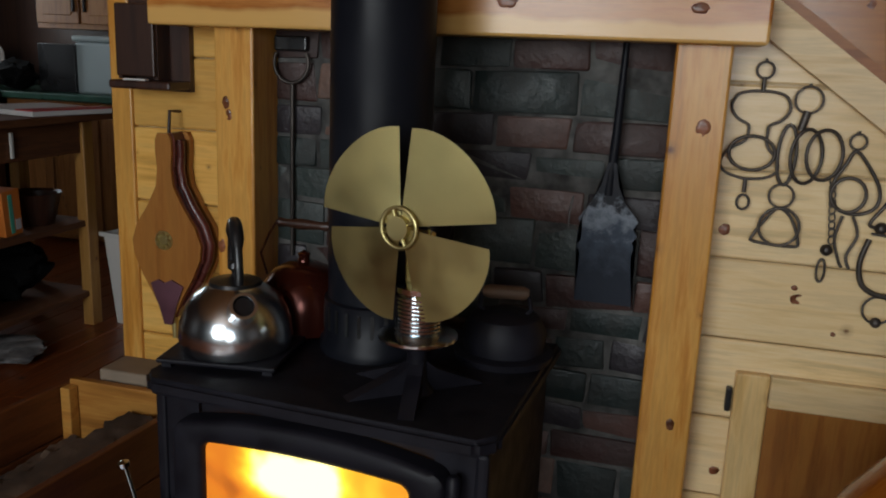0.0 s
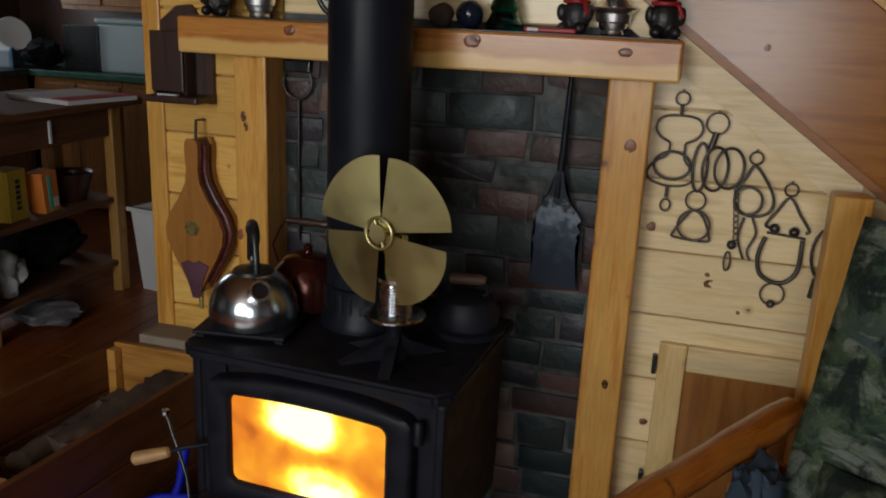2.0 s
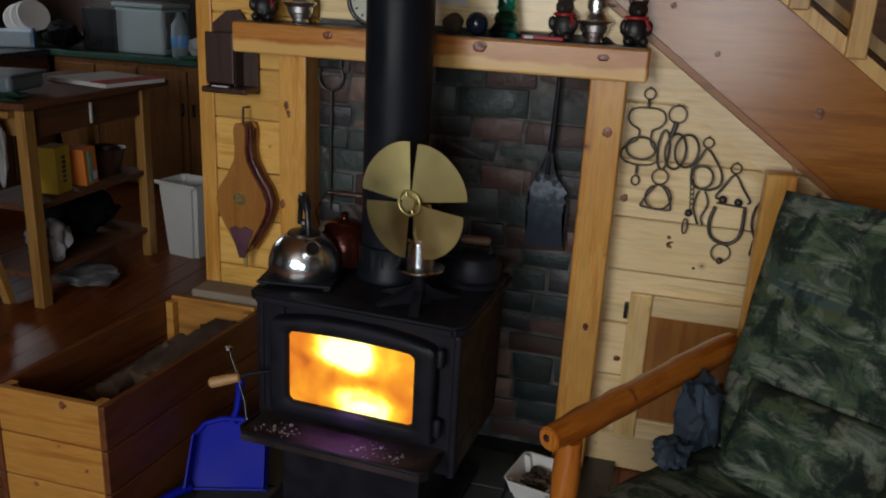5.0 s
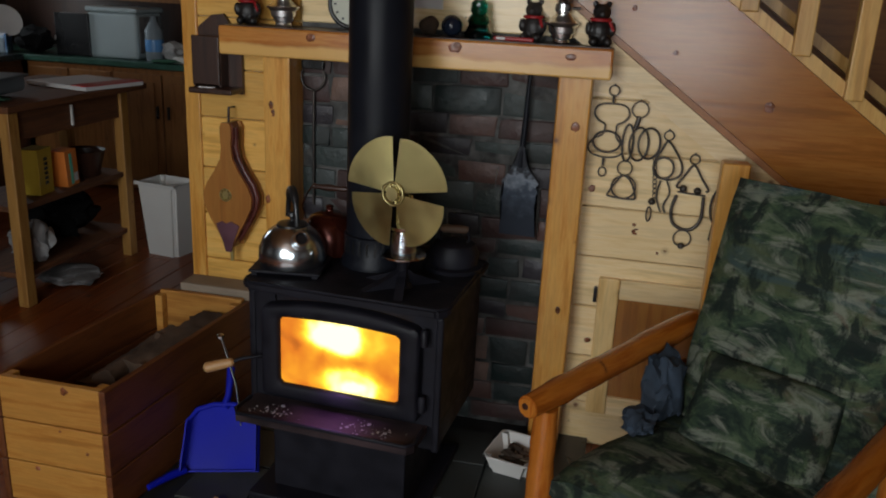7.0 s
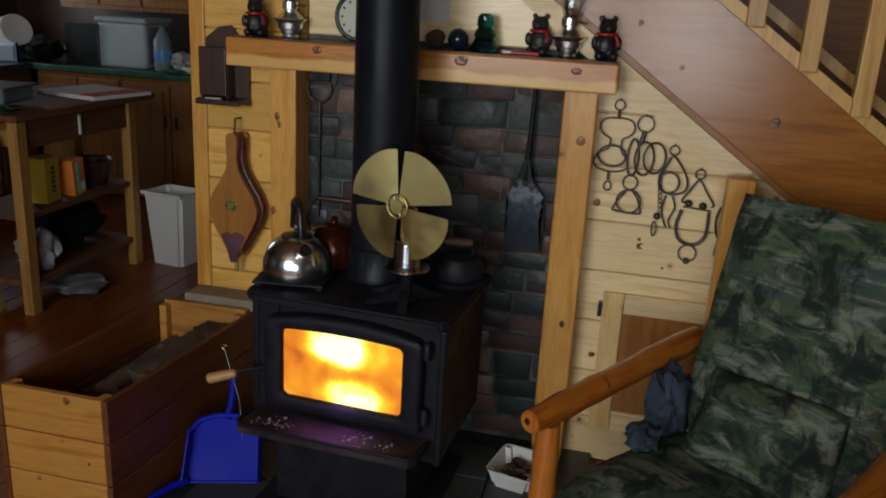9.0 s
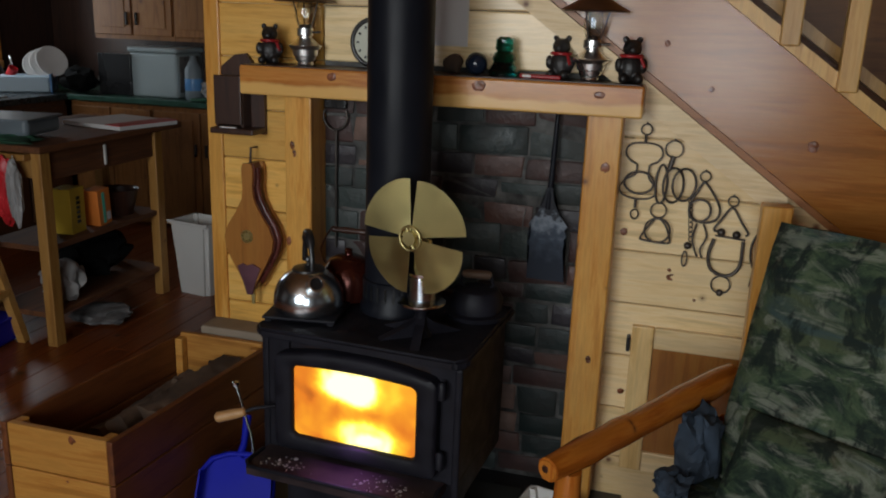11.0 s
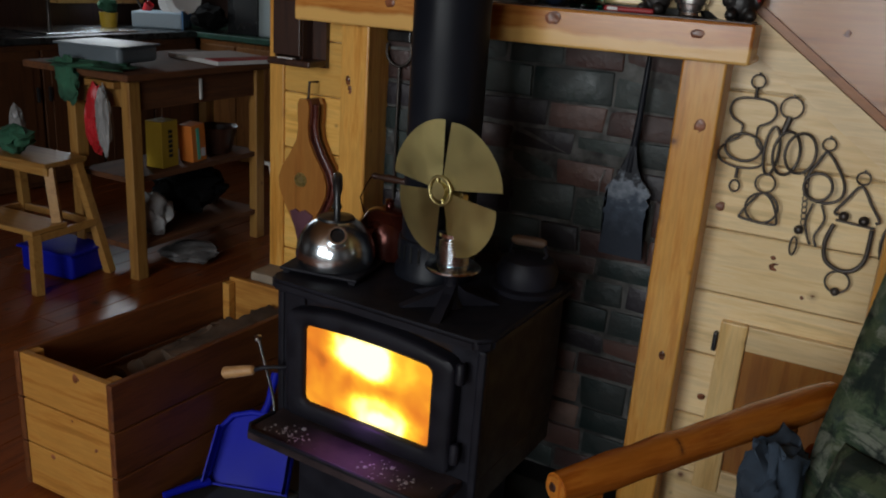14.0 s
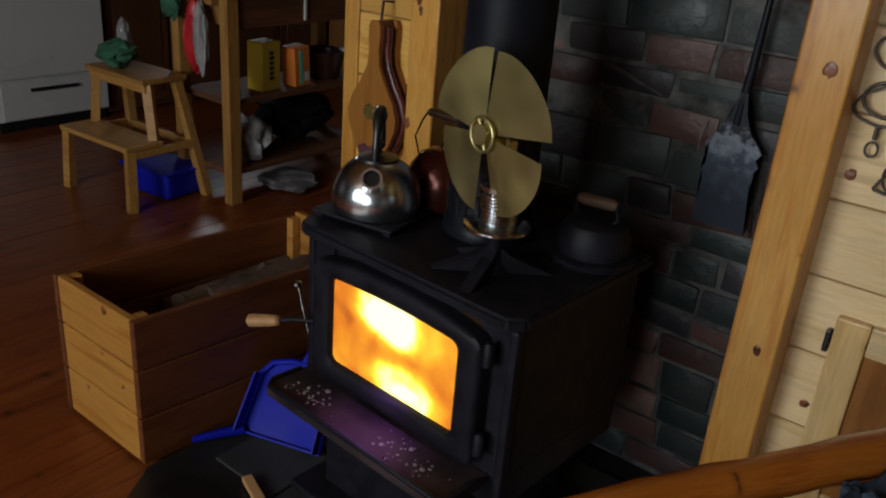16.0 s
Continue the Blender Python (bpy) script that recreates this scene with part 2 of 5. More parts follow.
green_cloth = rough_metal("green_cloth", (0.03, 0.11, 0.06), 0.9, 0.0, 0.3, 70, 0.4)
denim = rough_metal("blue_grey_denim", (0.028, 0.042, 0.062), 0.9, 0.0, 0.5, 60, 0.5)
leather = rough_metal("oxblood_leather", (0.09, 0.02, 0.014), 0.3, 0.0, 0.4, 40, 0.2)
purple_leather = rough_metal("purple_leather", (0.1, 0.035, 0.05), 0.5, 0.0, 0.3, 40, 0.2)
bark = rough_metal("log_bark", (0.085, 0.052, 0.032), 0.95, 0.0, 0.6, 35, 1.0)
ash = rough_metal("grey_ash", (0.17, 0.16, 0.155), 0.95, 0.0, 0.4, 90, 0.8)
paper = rough_metal("white_paper", (0.62, 0.6, 0.58), 0.6, 0.0, 0.06, 10, 0.02)
clock_face = rough_metal("clock_face", (0.5, 0.5, 0.4), 0.4, 0.0, 0.1, 10, 0.02)
resin = rough_metal("black_resin", (0.016, 0.013, 0.012), 0.5, 0.0, 0.4, 60, 0.4)
red_paint = rough_metal("red_paint", (0.3, 0.012, 0.015), 0.4, 0.0, 0.2, 30, 0.05)
shade_metal = rough_metal("lamp_shade_bronze", (0.06, 0.03, 0.018), 0.35, 0.6, 0.3, 20, 0.05)
water_blue = rough_metal("blue_tint_plastic", (0.1, 0.25, 0.5), 0.2, 0.0, 0.2, 20, 0.02)


def glass(name, colour, rough=0.02):
    m, n, l, b = mat(name, rough, 0, colour)
    b.inputs["Transmission Weight"].default_value = 1.0
    return m


lamp_glass = glass("lamp_glass", (0.95, 0.95, 0.93))
green_glass = glass("green_glass", (0.004, 0.16, 0.12), 0.12)


def brick_material():
    m, n, l, b = mat("old_brick", 0.45)
    b.inputs["Specular IOR Level"].default_value = 0.35
    mp, base, oi = coords(n, l, (1, 1, 1))
    tint = ramp(n, l, oi.outputs["Random"], [(0.0, (0.016, 0.026, 0.025)), (0.2, (0.034, 0.047, 0.044)), (0.36, (0.054, 0.027, 0.024)), (0.52, (0.027, 0.023, 0.028)), (0.68, (0.19, 0.115, 0.088)), (0.84, (0.1, 0.052, 0.042))], "CONSTANT")
    f = noise_node(n, l, mp.outputs[0], 45, 5)
    s = noise_node(n, l, mp.outputs[0], 11, 4)
    col = mix(n, l, ramp(n, l, s, [(0.4, (0, 0, 0)), (0.75, (0.65, 0.65, 0.65))]).outputs[0], tint.outputs[0], (0.036, 0.033, 0.031))
    col = mix(n, l, ramp(n, l, f, [(0.68, (0, 0, 0)), (0.8, (0.4, 0.4, 0.4))]).outputs[0], col, (0.14, 0.13, 0.12))
    l.new(col, b.inputs["Base Color"])
    l.new(ramp(n, l, s, [(0.3, (0.3,) * 3), (0.7, (0.65,) * 3)]).outputs[0], b.inputs["Roughness"])
    bump(n, l, b, mix(n, l, 0.5, f, s), 0.9, 0.008)
    return m


def fabric_material():
    """Upholstery printed with a mountain landscape: dark firs, sage meadows, cream peaks, a teal river."""
    m, n, l, b = mat("landscape_print_fabric", 0.9)
    b.inputs["Specular IOR Level"].default_value = 0.2
    tc = n.new("ShaderNodeTexCoord")

    def layer(scale, rot, freq, detail, stops, distort=0.6):
        mp = n.new("ShaderNodeMapping")
        mp.inputs["Scale"].default_value, mp.inputs["Rotation"].default_value = scale, rot
        l.new(tc.outputs["Object"], mp.inputs[0])
        f = noise_node(n, l, mp.outputs[0], freq, detail, 0.68)
        f.node.inputs["Distortion"].default_value = distort
        return ramp(n, l, f, stops).outputs[0]
    o, w = (0, 0, 0), (1, 1, 1)
    col = layer((1, 1.6, 1.6), (0, 0, 0.35), 9, 9, [(0.36, (0.009, 0.016, 0.013)), (0.45, (0.022, 0.036, 0.024)), (0.52, (0.04, 0.064, 0.034)), (0.6, (0.075, 0.1, 0.055)), (0.68, (0.03, 0.045, 0.035))])
    meadow = layer((0.7, 2.0, 2.0), (0, 0, -0.3), 5, 5, [(0.52, o), (0.6, (0.75, 0.75, 0.75))])
    col = mix(n, l, meadow, col, (0.06, 0.074, 0.036))
    river = layer((0.6, 2.4, 2.4), (0, 0, 0.15), 3.4, 4, [(0.56, o), (0.66, (0.75, 0.75, 0.75))])
    col = mix(n, l, river, col, (0.036, 0.062, 0.066))
    peaks = layer((0.9, 2.6, 2.6), (0, 0, 0.55), 7, 10, [(0.5, o), (0.61, (0.75, 0.75, 0.75)), (0.68, (0.15, 0.15, 0.15))], 0.9)
    col = mix(n, l, peaks, col, (0.19, 0.2, 0.155))
    earth = layer((1, 1.4, 1.4), (0, 0, 0.9), 7, 4, [(0.62, o), (0.72, (0.6, 0.6, 0.6))])
    col = mix(n, l, earth, col, (0.07, 0.036, 0.022))
    firs = layer((1.8, 1, 1), (0, 0, 0.1), 8, 10, [(0.52, o), (0.6, (0.9, 0.9, 0.9))], 0.5)
    col = mix(n, l, firs, col, (0.009, 0.014, 0.012))
    l.new(col, b.inputs["Base Color"])
    weave = noise_node(n, l, tc.outputs["Object"], 300, 2)
    bump(n, l, b, weave, 0.3, 0.001)
    return m


def fire_material():
    """Flames: two hot cores in a turbulent orange glow, dull red towards the edges."""
    m, n, l, b = mat("burning_fire", 1.0)
    tc = n.new("ShaderNodeTexCoord")
    turb = n.new("ShaderNodeTexNoise")
    turb.inputs["Scale"].default_value, turb.inputs["Detail"].default_value = 11, 3
    l.new(tc.outputs["Object"], turb.inputs["Vector"])
    warp = n.new("ShaderNodeVectorMath")
    warp.operation = "MULTIPLY_ADD"
    warp.inputs[1].default_value = (0.07, 0.0, 0.07)
    l.new(turb.outputs["Color"], warp.inputs[0])
    l.new(tc.outputs["Object"], warp.inputs[2])

    def core(x, z, rx, rz):
        sub, sc, ln = n.new("ShaderNodeVectorMath"), n.new("ShaderNodeVectorMath"), n.new("ShaderNodeVectorMath")
        sub.operation, sc.operation, ln.operation = "SUBTRACT", "MULTIPLY", "LENGTH"
        sub.inputs[1].default_value = (x + 0.035, 0.0, z + 0.035)
        sc.inputs[1].default_value = (1 / rx, 0.0, 1 / rz)
        l.new(warp.outputs[0], sub.inputs[0])
        l.new(sub.outputs[0], sc.inputs[0])
        l.new(sc.outputs[0], ln.inputs[0])
        return ramp(n, l, ln.outputs["Value"], [(0.0, (0.95,) * 3), (0.35, (0.6,) * 3), (1.0, (0, 0, 0))], "EASE").outputs[0]

    heat = mix(n, l, 1.0, core(0.035, 0.415, 0.14, 0.085), core(-0.025, 0.555, 0.12, 0.09), "ADD")
    heat = mix(n, l, 0.35, heat, core(0.06, 0.575, 0.2, 0.1), "ADD")
    base = noise_node(n, l, warp.outputs[0], 10, 2, 0.5)
    heat = mix(n, l, 1.0, heat, ramp(n, l, base, [(0.3, (0.1,) * 3), (0.75, (0.42,) * 3)]).outputs[0], "ADD")
    col = ramp(n, l, heat, [(0.0, (0.4, 0.07, 0.012)), (0.2, (1.0, 0.26, 0.015)), (0.42, (1.0, 0.42, 0.02)), (0.66, (1.0, 0.66, 0.04)), (0.92, (1.0, 0.92, 0.4))])
    st = ramp(n, l, heat, [(0.0, (0.25,) * 3), (0.5, (0.5,) * 3), (0.95, (1.0,) * 3)])
    mu = n.new("ShaderNodeMath")
    mu.operation = "MULTIPLY"
    mu.inputs[1].default_value = 2.3
    l.new(st.outputs[0], mu.inputs[0])
    l.new(col.outputs[0], b.inputs["Emission Color"])
    l.new(mu.outputs[0], b.inputs["Emission Strength"])
    b.inputs["Base Color"].default_value = (0.02, 0.01, 0.005, 1)
    return m


def outside_material():
    m, n, l, b = mat("snowy_trees_outside", 1.0)
    tc = n.new("ShaderNodeTexCoord")
    a = noise_node(n, l, tc.outputs["Object"], 3.2, 6, 0.65)
    col = ramp(n, l, a, [(0.42, (0.08, 0.13, 0.14)), (0.5, (0.45, 0.6, 0.68)), (0.58, (0.9, 1.0, 1.0))])
    l.new(col.outputs[0], b.inputs["Emission Color"])
    b.inputs["Emission Strength"].default_value = 1.6
    b.inputs["Base Color"].default_value = (0, 0, 0, 1)
    return m


brick_mat, fabric, fire_mat, outside = brick_material(), fabric_material(), fire_material(), outside_material()


# ---- mesh helpers ----
def box(x0, y0, z0, x1, y1, z1, bevel=0.0, seg=2, bm=None):
    bm = bm or bmesh.new()
    m = Matrix.Translation(((x0 + x1) / 2, (y0 + y1) / 2, (z0 + z1) / 2)) @ Matrix.Diagonal((x1 - x0, y1 - y0, z1 - z0, 1))
    r = bmesh.ops.create_cube(bm, size=1, matrix=m)
    if bevel:
        es = list({e for v in r["verts"] for e in v.link_edges})
        bmesh.ops.bevel(bm, geom=es, offset=bevel, segments=seg, profile=0.5, affect="EDGES")
    return bm


def lathe(profile, steps=32, bm=None, m=None):
    """A turned shape from (radius, height) pairs round z."""
    bm = bm or bmesh.new()
    m = m or Matrix()
    rings = []
    for r, z in profile:
        rings.append([bm.verts.new(m @ Vector((r * math.cos(2 * math.pi * k / steps), r * math.sin(2 * math.pi * k / steps), z))) for k in range(steps)])
    for a, b in zip(rings, rings[1:]):
        for k in range(steps):
            bm.faces.new((a[k], a[(k + 1) % steps], b[(k + 1) % steps], b[k]))
    bm.faces.new(rings[0][::-1])
    bm.faces.new(rings[-1])
    return bm


def tube(points, radius, closed=False, steps=10, bm=None):
    """A round bar along points; radius may be one number or one a point."""
    bm = bm or bmesh.new()
    pts = [Vector(p) for p in points]
    n = len(pts)
    rings = []
    for i, p in enumerate(pts):
        a = pts[(i - 1) % n] if closed or i else p
        c = pts[(i + 1) % n] if closed or i < n - 1 else p
        q = (c - a).to_track_quat("Z", "Y")
        r = radius[i] if isinstance(radius, (list, tuple)) else radius
        rings.append([bm.verts.new(p + q @ Vector((r * math.cos(2 * math.pi * k / steps), r * math.sin(2 * math.pi * k / steps), 0))) for k in range(steps)])
    pairs = list(zip(rings, rings[1:])) + ([(rings[-1], rings[0])] if closed else [])
    for a, b in pairs:
        off = min(range(steps), key=lambda o: sum((a[k].co - b[(k + o) % steps].co).length for k in range(steps)))
        for k in range(steps):
            bm.faces.new((a[k], a[(k + 1) % steps], b[(k + 1 + off) % steps], b[(k + off) % steps]))
    if not closed:
        bm.faces.new(rings[0][::-1])
        bm.faces.new(rings[-1])
    return bm


def slab(outline, y0, y1, bm=None):
    """An outline in x and z, extruded from y0 to y1."""
    bm = bm or bmesh.new()
    a = [bm.verts.new((x, y0, z)) for x, z in outline]
    b = [bm.verts.new((x, y1, z)) for x, z in outline]
    bm.faces.new(a)
    bm.faces.new(b[::-1])
    for k in range(len(a)):
        j = (k + 1) % len(a)
        bm.faces.new((a[k], b[k], b[j], a[j]))
    return bm


def flat(outline, z0, z1):
    """An outline in x and y, extruded from z0 to z1."""
    bm = bmesh.new()
    a = [bm.verts.new((x, y, z0)) for x, y in outline]
    b = [bm.verts.new((x, y, z1)) for x, y in outline]
    bm.faces.new(a[::-1])
    bm.faces.new(b)
    for k in range(len(a)):
        j = (k + 1) % len(a)
        bm.faces.new((a[k], a[j], b[j], b[k]))
    return bm


def rough_up(bm, amount, scale, seed=0.0):
    for v in bm.verts:
        v.co += amount * noise.noise_vector(v.co * scale + Vector((seed, seed * 2, 0)))
    return bm


def mesh_of(name, bm, material, smooth=False):
    bmesh.ops.recalc_face_normals(bm, faces=bm.faces)
    me = bpy.data.meshes.new(name)
    bm.to_mesh(me)
    bm.free()
    me.materials.append(material)
    me.polygons.foreach_set("use_smooth", [smooth] * len(me.polygons))
    if smooth:
        me.set_sharp_from_angle(angle=radians(40))
    return me


def part(name, bm, material, parent=None, label="", smooth=False):
    ob = new(name, mesh_of(name, bm, material, smooth))
    ob.parent = parent
    if label:
        ob["label"] = label
    return ob


def thing(name, label, category, m=None, group="", kind=""):
    ob = new(name)
    ob.empty_display_size = 0.05
    if m is not None:
        ob.matrix_world = m
    return tagged(ob, label, category, group, kind)


def solid(name, bm, material, label, category, m=None, group="", kind="", smooth=False):
    ob = part(name, bm, material, None, "", smooth)
    if m is not None:
        ob.matrix_world = m
    return tagged(ob, label, category, group, kind)


def piece(name, me, parent, loc, rot=(0, 0, 0), scale=(1, 1, 1)):
    ob = new(name, me)
    ob.location, ob.rotation_euler, ob.scale = loc, rot, scale
    ob.parent = parent
    return ob


def structure(name, bm, material, label):
    return solid(name, bm, material, label, name.split("_")[0], kind="structure")


def ring_pts(cx, cz, rx, rz, y, n=20, tilt=0.0):
    return [(cx + rx * math.cos(2 * math.pi * k / n), y + tilt * math.cos(2 * math.pi * k / n), cz + rz * math.sin(2 * math.pi * k / n)) for k in range(n)]


# ---- large structure ----
WINY0, WINY1, WINZ0 = 3.42, 4.03, 1.06
WY = 1.593
floor = structure("floor", box(-4.7, -3.1, -0.12, 3.1, 4.8, -0.012), mortar, "dark gaps under red-brown plank floor")
# Unseen ceiling, south and east walls close the room, dark to cut bounce.
structure("ceiling", box(-5.0, -3.1, 2.7, 3.1, 5.1, 2.8), kitchen_wood, "unseen brown ceiling closing the room")
ws = box(-4.6, -3.1, 0, -1.95, -3.0, 2.7)
box(-0.35, -3.1, 0, 0.0, -3.0, 2.7, bm=ws)
box(0.9, -3.1, 0, 3.0, -3.0, 2.7, bm=ws)
box(0.0, -3.1, 0, 0.9, -3.0, 0.73, bm=ws)
box(0.0, -3.1, 1.87, 0.9, -3.0, 2.7, bm=ws)
box(-1.95, -3.1, 0, -0.35, -3.0, 0.98, bm=ws)
box(-1.95, -3.1, 2.46, -0.35, -3.0, 2.7, bm=ws)
structure("wall_south", ws, dark_wood, "unseen dark wall with two windows")
structure("wall_east", box(3.0, -3.1, 0, 3.1, 5.1, 2.7), dark_wood, "unseen dark wall closing the room")
ww = box(-4.7, -3.0, 0, -4.6, WINY0, 2.7)
box(-4.7, WINY1, 0, -4.6, 5.0, 2.7, bm=ww)
box(-4.7, WINY0, 0, -4.6, WINY1, WINZ0, bm=ww)
box(-4.7, WINY0, 2.1, -4.6, WINY1, 2.7, bm=ww)
structure("wall_west", ww, dark_wood, "dark kitchen wall with a window")
structure("wall_north", box(-4.6, 4.7, 0, 3.0, 4.8, 2.7), dark_wood, "dark kitchen back wall")
structure("backdrop_outside", box(-5.9, 2.2, 0.4, -5.85, 5.2, 3.2), outside, "snow-laden trees outside the kitchen window")

wl = structure("wall_left_of_hearth", box(-1.354, WY + 0.02, 0, -0.93, WY + 0.12, 2.7), pine_x, "varnished pine panelling beside the hearth")
wr = structure("wall_right_of_hearth", slab([(-0.01, 0), (1.9, 0), (1.9, 0.3), (-0.01, 1.678)], 1.592, 1.71), pine_x, "pale pine panelling under the stairs")
wb = structure("wall_brick", box(-0.93, 1.588, 0, -0.01, 1.71, 2.7), mortar, "old dark brick hearth wall")
structure("trim_end_stud", box(-1.356, WY - 0.004, 0, -1.302, WY + 0.13, 2.7, 0.004), pine_z, "golden pine stud at the wall's end")
structure("trim_left_post", box(-1.018, 1.476, 0.03, -0.929, 1.6, 1.235, 0.005), pine_z, "golden pine post beside the brick")
structure("trim_right_post", box(-0.095, 1.484, 0.03, 0.004, 1.6, 1.235, 0.005), pine_z, "golden pine post beside the brick")

# mantel
mantel = thing("mantel_shelf", "thick orange fir mantel shelf with pale live edge", "mantel")
part("beam", box(-1.143, 1.43, 1.232, 0.056, 1.598, 1.318, 0.006), mantel_wood, mantel)
# Thin dark-wood sheet over the top of the beam.
part("upper_wall_cap", box(-1.13, 1.44, 1.3185, 0.045, 1.597, 1.3205), dark_wood, mantel, "thin dark sheet on the shelf top")

# stairs: closing board, skirt, trim, balusters
SL = (1.315 - 0.97) / (0.077 - 0.555)


def diag(x0, x1, off0, off1, y0, y1):
    """A board along the stair's slope between two offsets above its lower line."""
    f = lambda x, o: 1.315 + (x - 0.077) * SL + o
    return slab([(x0, f(x0, off0)), (x1, f(x1, off0)), (x1, f(x1, off1)), (x0, f(x0, off1))], y0, y1)


stairs = thing("staircase", "pine staircase climbing behind the mantel", "stairs", kind="structure")
part("lower_board", diag(-0.75, 0.46, -0.078, -0.003, 1.533, 1.574), stringer_wood, stairs, "rough pale pine stringer board")
part("trim_strip", diag(-0.75, 1.6, -0.002, 0.02, 1.548, 1.592), strip_wood, stairs, "thin brown moulding strip")
part("skirt", diag(-0.75, 1.9, 0.018, 0.347, 1.565, 1.592), skirt_wood, stairs, "glossy wide pine skirt board")
part("shoe_rail", diag(-0.75, 1.9, 0.348, 0.392, 1.55, 1.592), baluster_wood, stairs, "pale pine rail along the skirt")
part("second_skirt", diag(-0.75, 1.9, 0.43, 0.47, 1.75, 1.79), baluster_wood, stairs)
for k in range(-4, 7):
    x = 0.5625 + 0.155 * k
    z = 1.315 + (x - 0.077) * SL + 0.36
    part("baluster", box(x - 0.025, 1.528, z, x + 0.025, 1.566, 2.5, 0.004), baluster_wood, stairs)
structure("wall_behind_stairs", box(0.0, 2.5, 0, 3.0, 2.6, 2.7), stair_wall, "brown pine wall behind the stairs")
structure("trim_short_post", box(0.386, 1.405, 0.0, 0.462, 1.47, 1.032, 0.005), pine_z, "short golden pine post under the stairs")

for wall, mm in (("trim_left_post", [(-0.992, 1.476, 1.079, 0.008, 0.015), (-0.986, 1.476, 1.055, 0.008, 0.013), (-1.008, 1.476, 0.771, 0.009, 0.016)]),
                 ("trim_right_post", [(-0.034, 1.484, 1.085, 0.013, 0.017), (-0.034, 1.484, 0.506, 0.009, 0.012)]),
                 ("wall_right_of_hearth", [(0.03, 1.575, 0.888, 0.011, 0.012), (0.178, 1.575, 0.762, 0.014, 0.012), (0.17, 1.575, 0.785, 0.006, 0.005), (0.066, 1.575, 0.38, 0.011, 0.01), (0.25, 1.575, 0.7, 0.006, 0.005)]),
                 ("staircase", [(0.507, 1.565, 1.175, 0.015, 0.016), (0.228, 1.565, 1.312, 0.008, 0.007), (0.1, 1.565, 1.43, 0.008, 0.009), (0.86, 1.565, 0.93, 0.014, 0.012)]),
                 ("mantel_shelf", [(-0.84, 1.43, 1.298, 0.015, 0.013), (-0.395, 1.43, 1.296, 0.02, 0.015), (-0.06, 1.43, 1.29, 0.016, 0.01)])):
    for x, y, z, rx, rz in mm:
        kb = lathe([(1.0, 0.0), (0.94, 0.5), (0.5, 0.9), (0.1, 1.0)], 18, m=Matrix.Translation((x, y, z)) @ Matrix.Diagonal((rx, 0.0012, rz, 1)) @ pose(0, 0, 0, 90, 0, 0))
        rough_up(kb, 0.0022, 90, x)
        part("knot", kb, knot_brown, bpy.data.objects[wall], "dark resin knot", True)

# ---- stove ----
FX, FY, YAW = -0.5705, 0.9405, -3.8
stove = thing("wood_stove", "black cast iron wood stove with a lit fire", "stove", pose(FX, FY, 0, 0, 0, YAW))
top = flat([(-0.297, 0.03), (-0.27, 0.0), (0.27, 0.0), (0.297, 0.03), (0.297, 0.455), (-0.297, 0.455)], 0.655, 0.682)
bmesh.ops.bevel(top, geom=top.edges[:], offset=0.007, segments=3, affect="EDGES")
part("top_plate", top, iron, stove, smooth=True)
part("floor_plate", box(-0.272, 0.04, 0.255, 0.275, 0.44, 0.33, 0.004), iron, stove)
part("side_plate", box(-0.272, 0.06, 0.331, -0.246, 0.44, 0.654), iron, stove)
part("side_plate", box(0.249, 0.06, 0.331, 0.275, 0.44, 0.654), iron, stove)
part("back_plate", box(-0.245, 0.41, 0.331, 0.248, 0.44, 0.654), iron, stove)
part("front_stile", box(-0.272, 0.033, 0.331, -0.2, 0.059, 0.654), iron, stove)
part("front_stile", box(0.2, 0.033, 0.331, 0.275, 0.059, 0.654), iron, stove)
part("corner_trim", box(0.262, 0.028, 0.255, 0.282, 0.05, 0.65, 0.006), iron, stove)
part("corner_trim", box(-0.28, 0.028, 0.255, -0.26, 0.05, 0.65, 0.006), iron, stove)
part("front_panel", box(-0.199, 0.04, 0.331, 0.199, 0.058, 0.654), iron, stove)
GX0, GX1, GZ0, GZ1 = -0.174, 0.172, 0.396, 0.592


def rounded(x0, x1, z0, z1, r, rise):
    """A rounded rectangle in x and z whose top edge bows up by rise."""
    out = []
    for cx, cz, a0 in ((x1 - r, z0 + r, -90), (x1 - r, z1 - r, 0), (x0 + r, z1 - r, 90), (x0 + r, z0 + r, 180)):
        out += [(cx + r * math.cos(radians(a0 + 15 * k)), cz + r * math.sin(radians(a0 + 15 * k))) for k in range(7)]
        if a0 == 0:
            out += [(x1 - r + (x0 - x1 + 2 * r) * k / 16, z1) for k in range(1, 16)]
    mid, half = (x0 + x1) / 2, (x1 - x0) / 2
    return [(x, z + rise * (1 - ((x - mid) / half) ** 2) * max(0.0, (z - z0) / (z1 - z0))) for x, z in out]


door = bmesh.new()
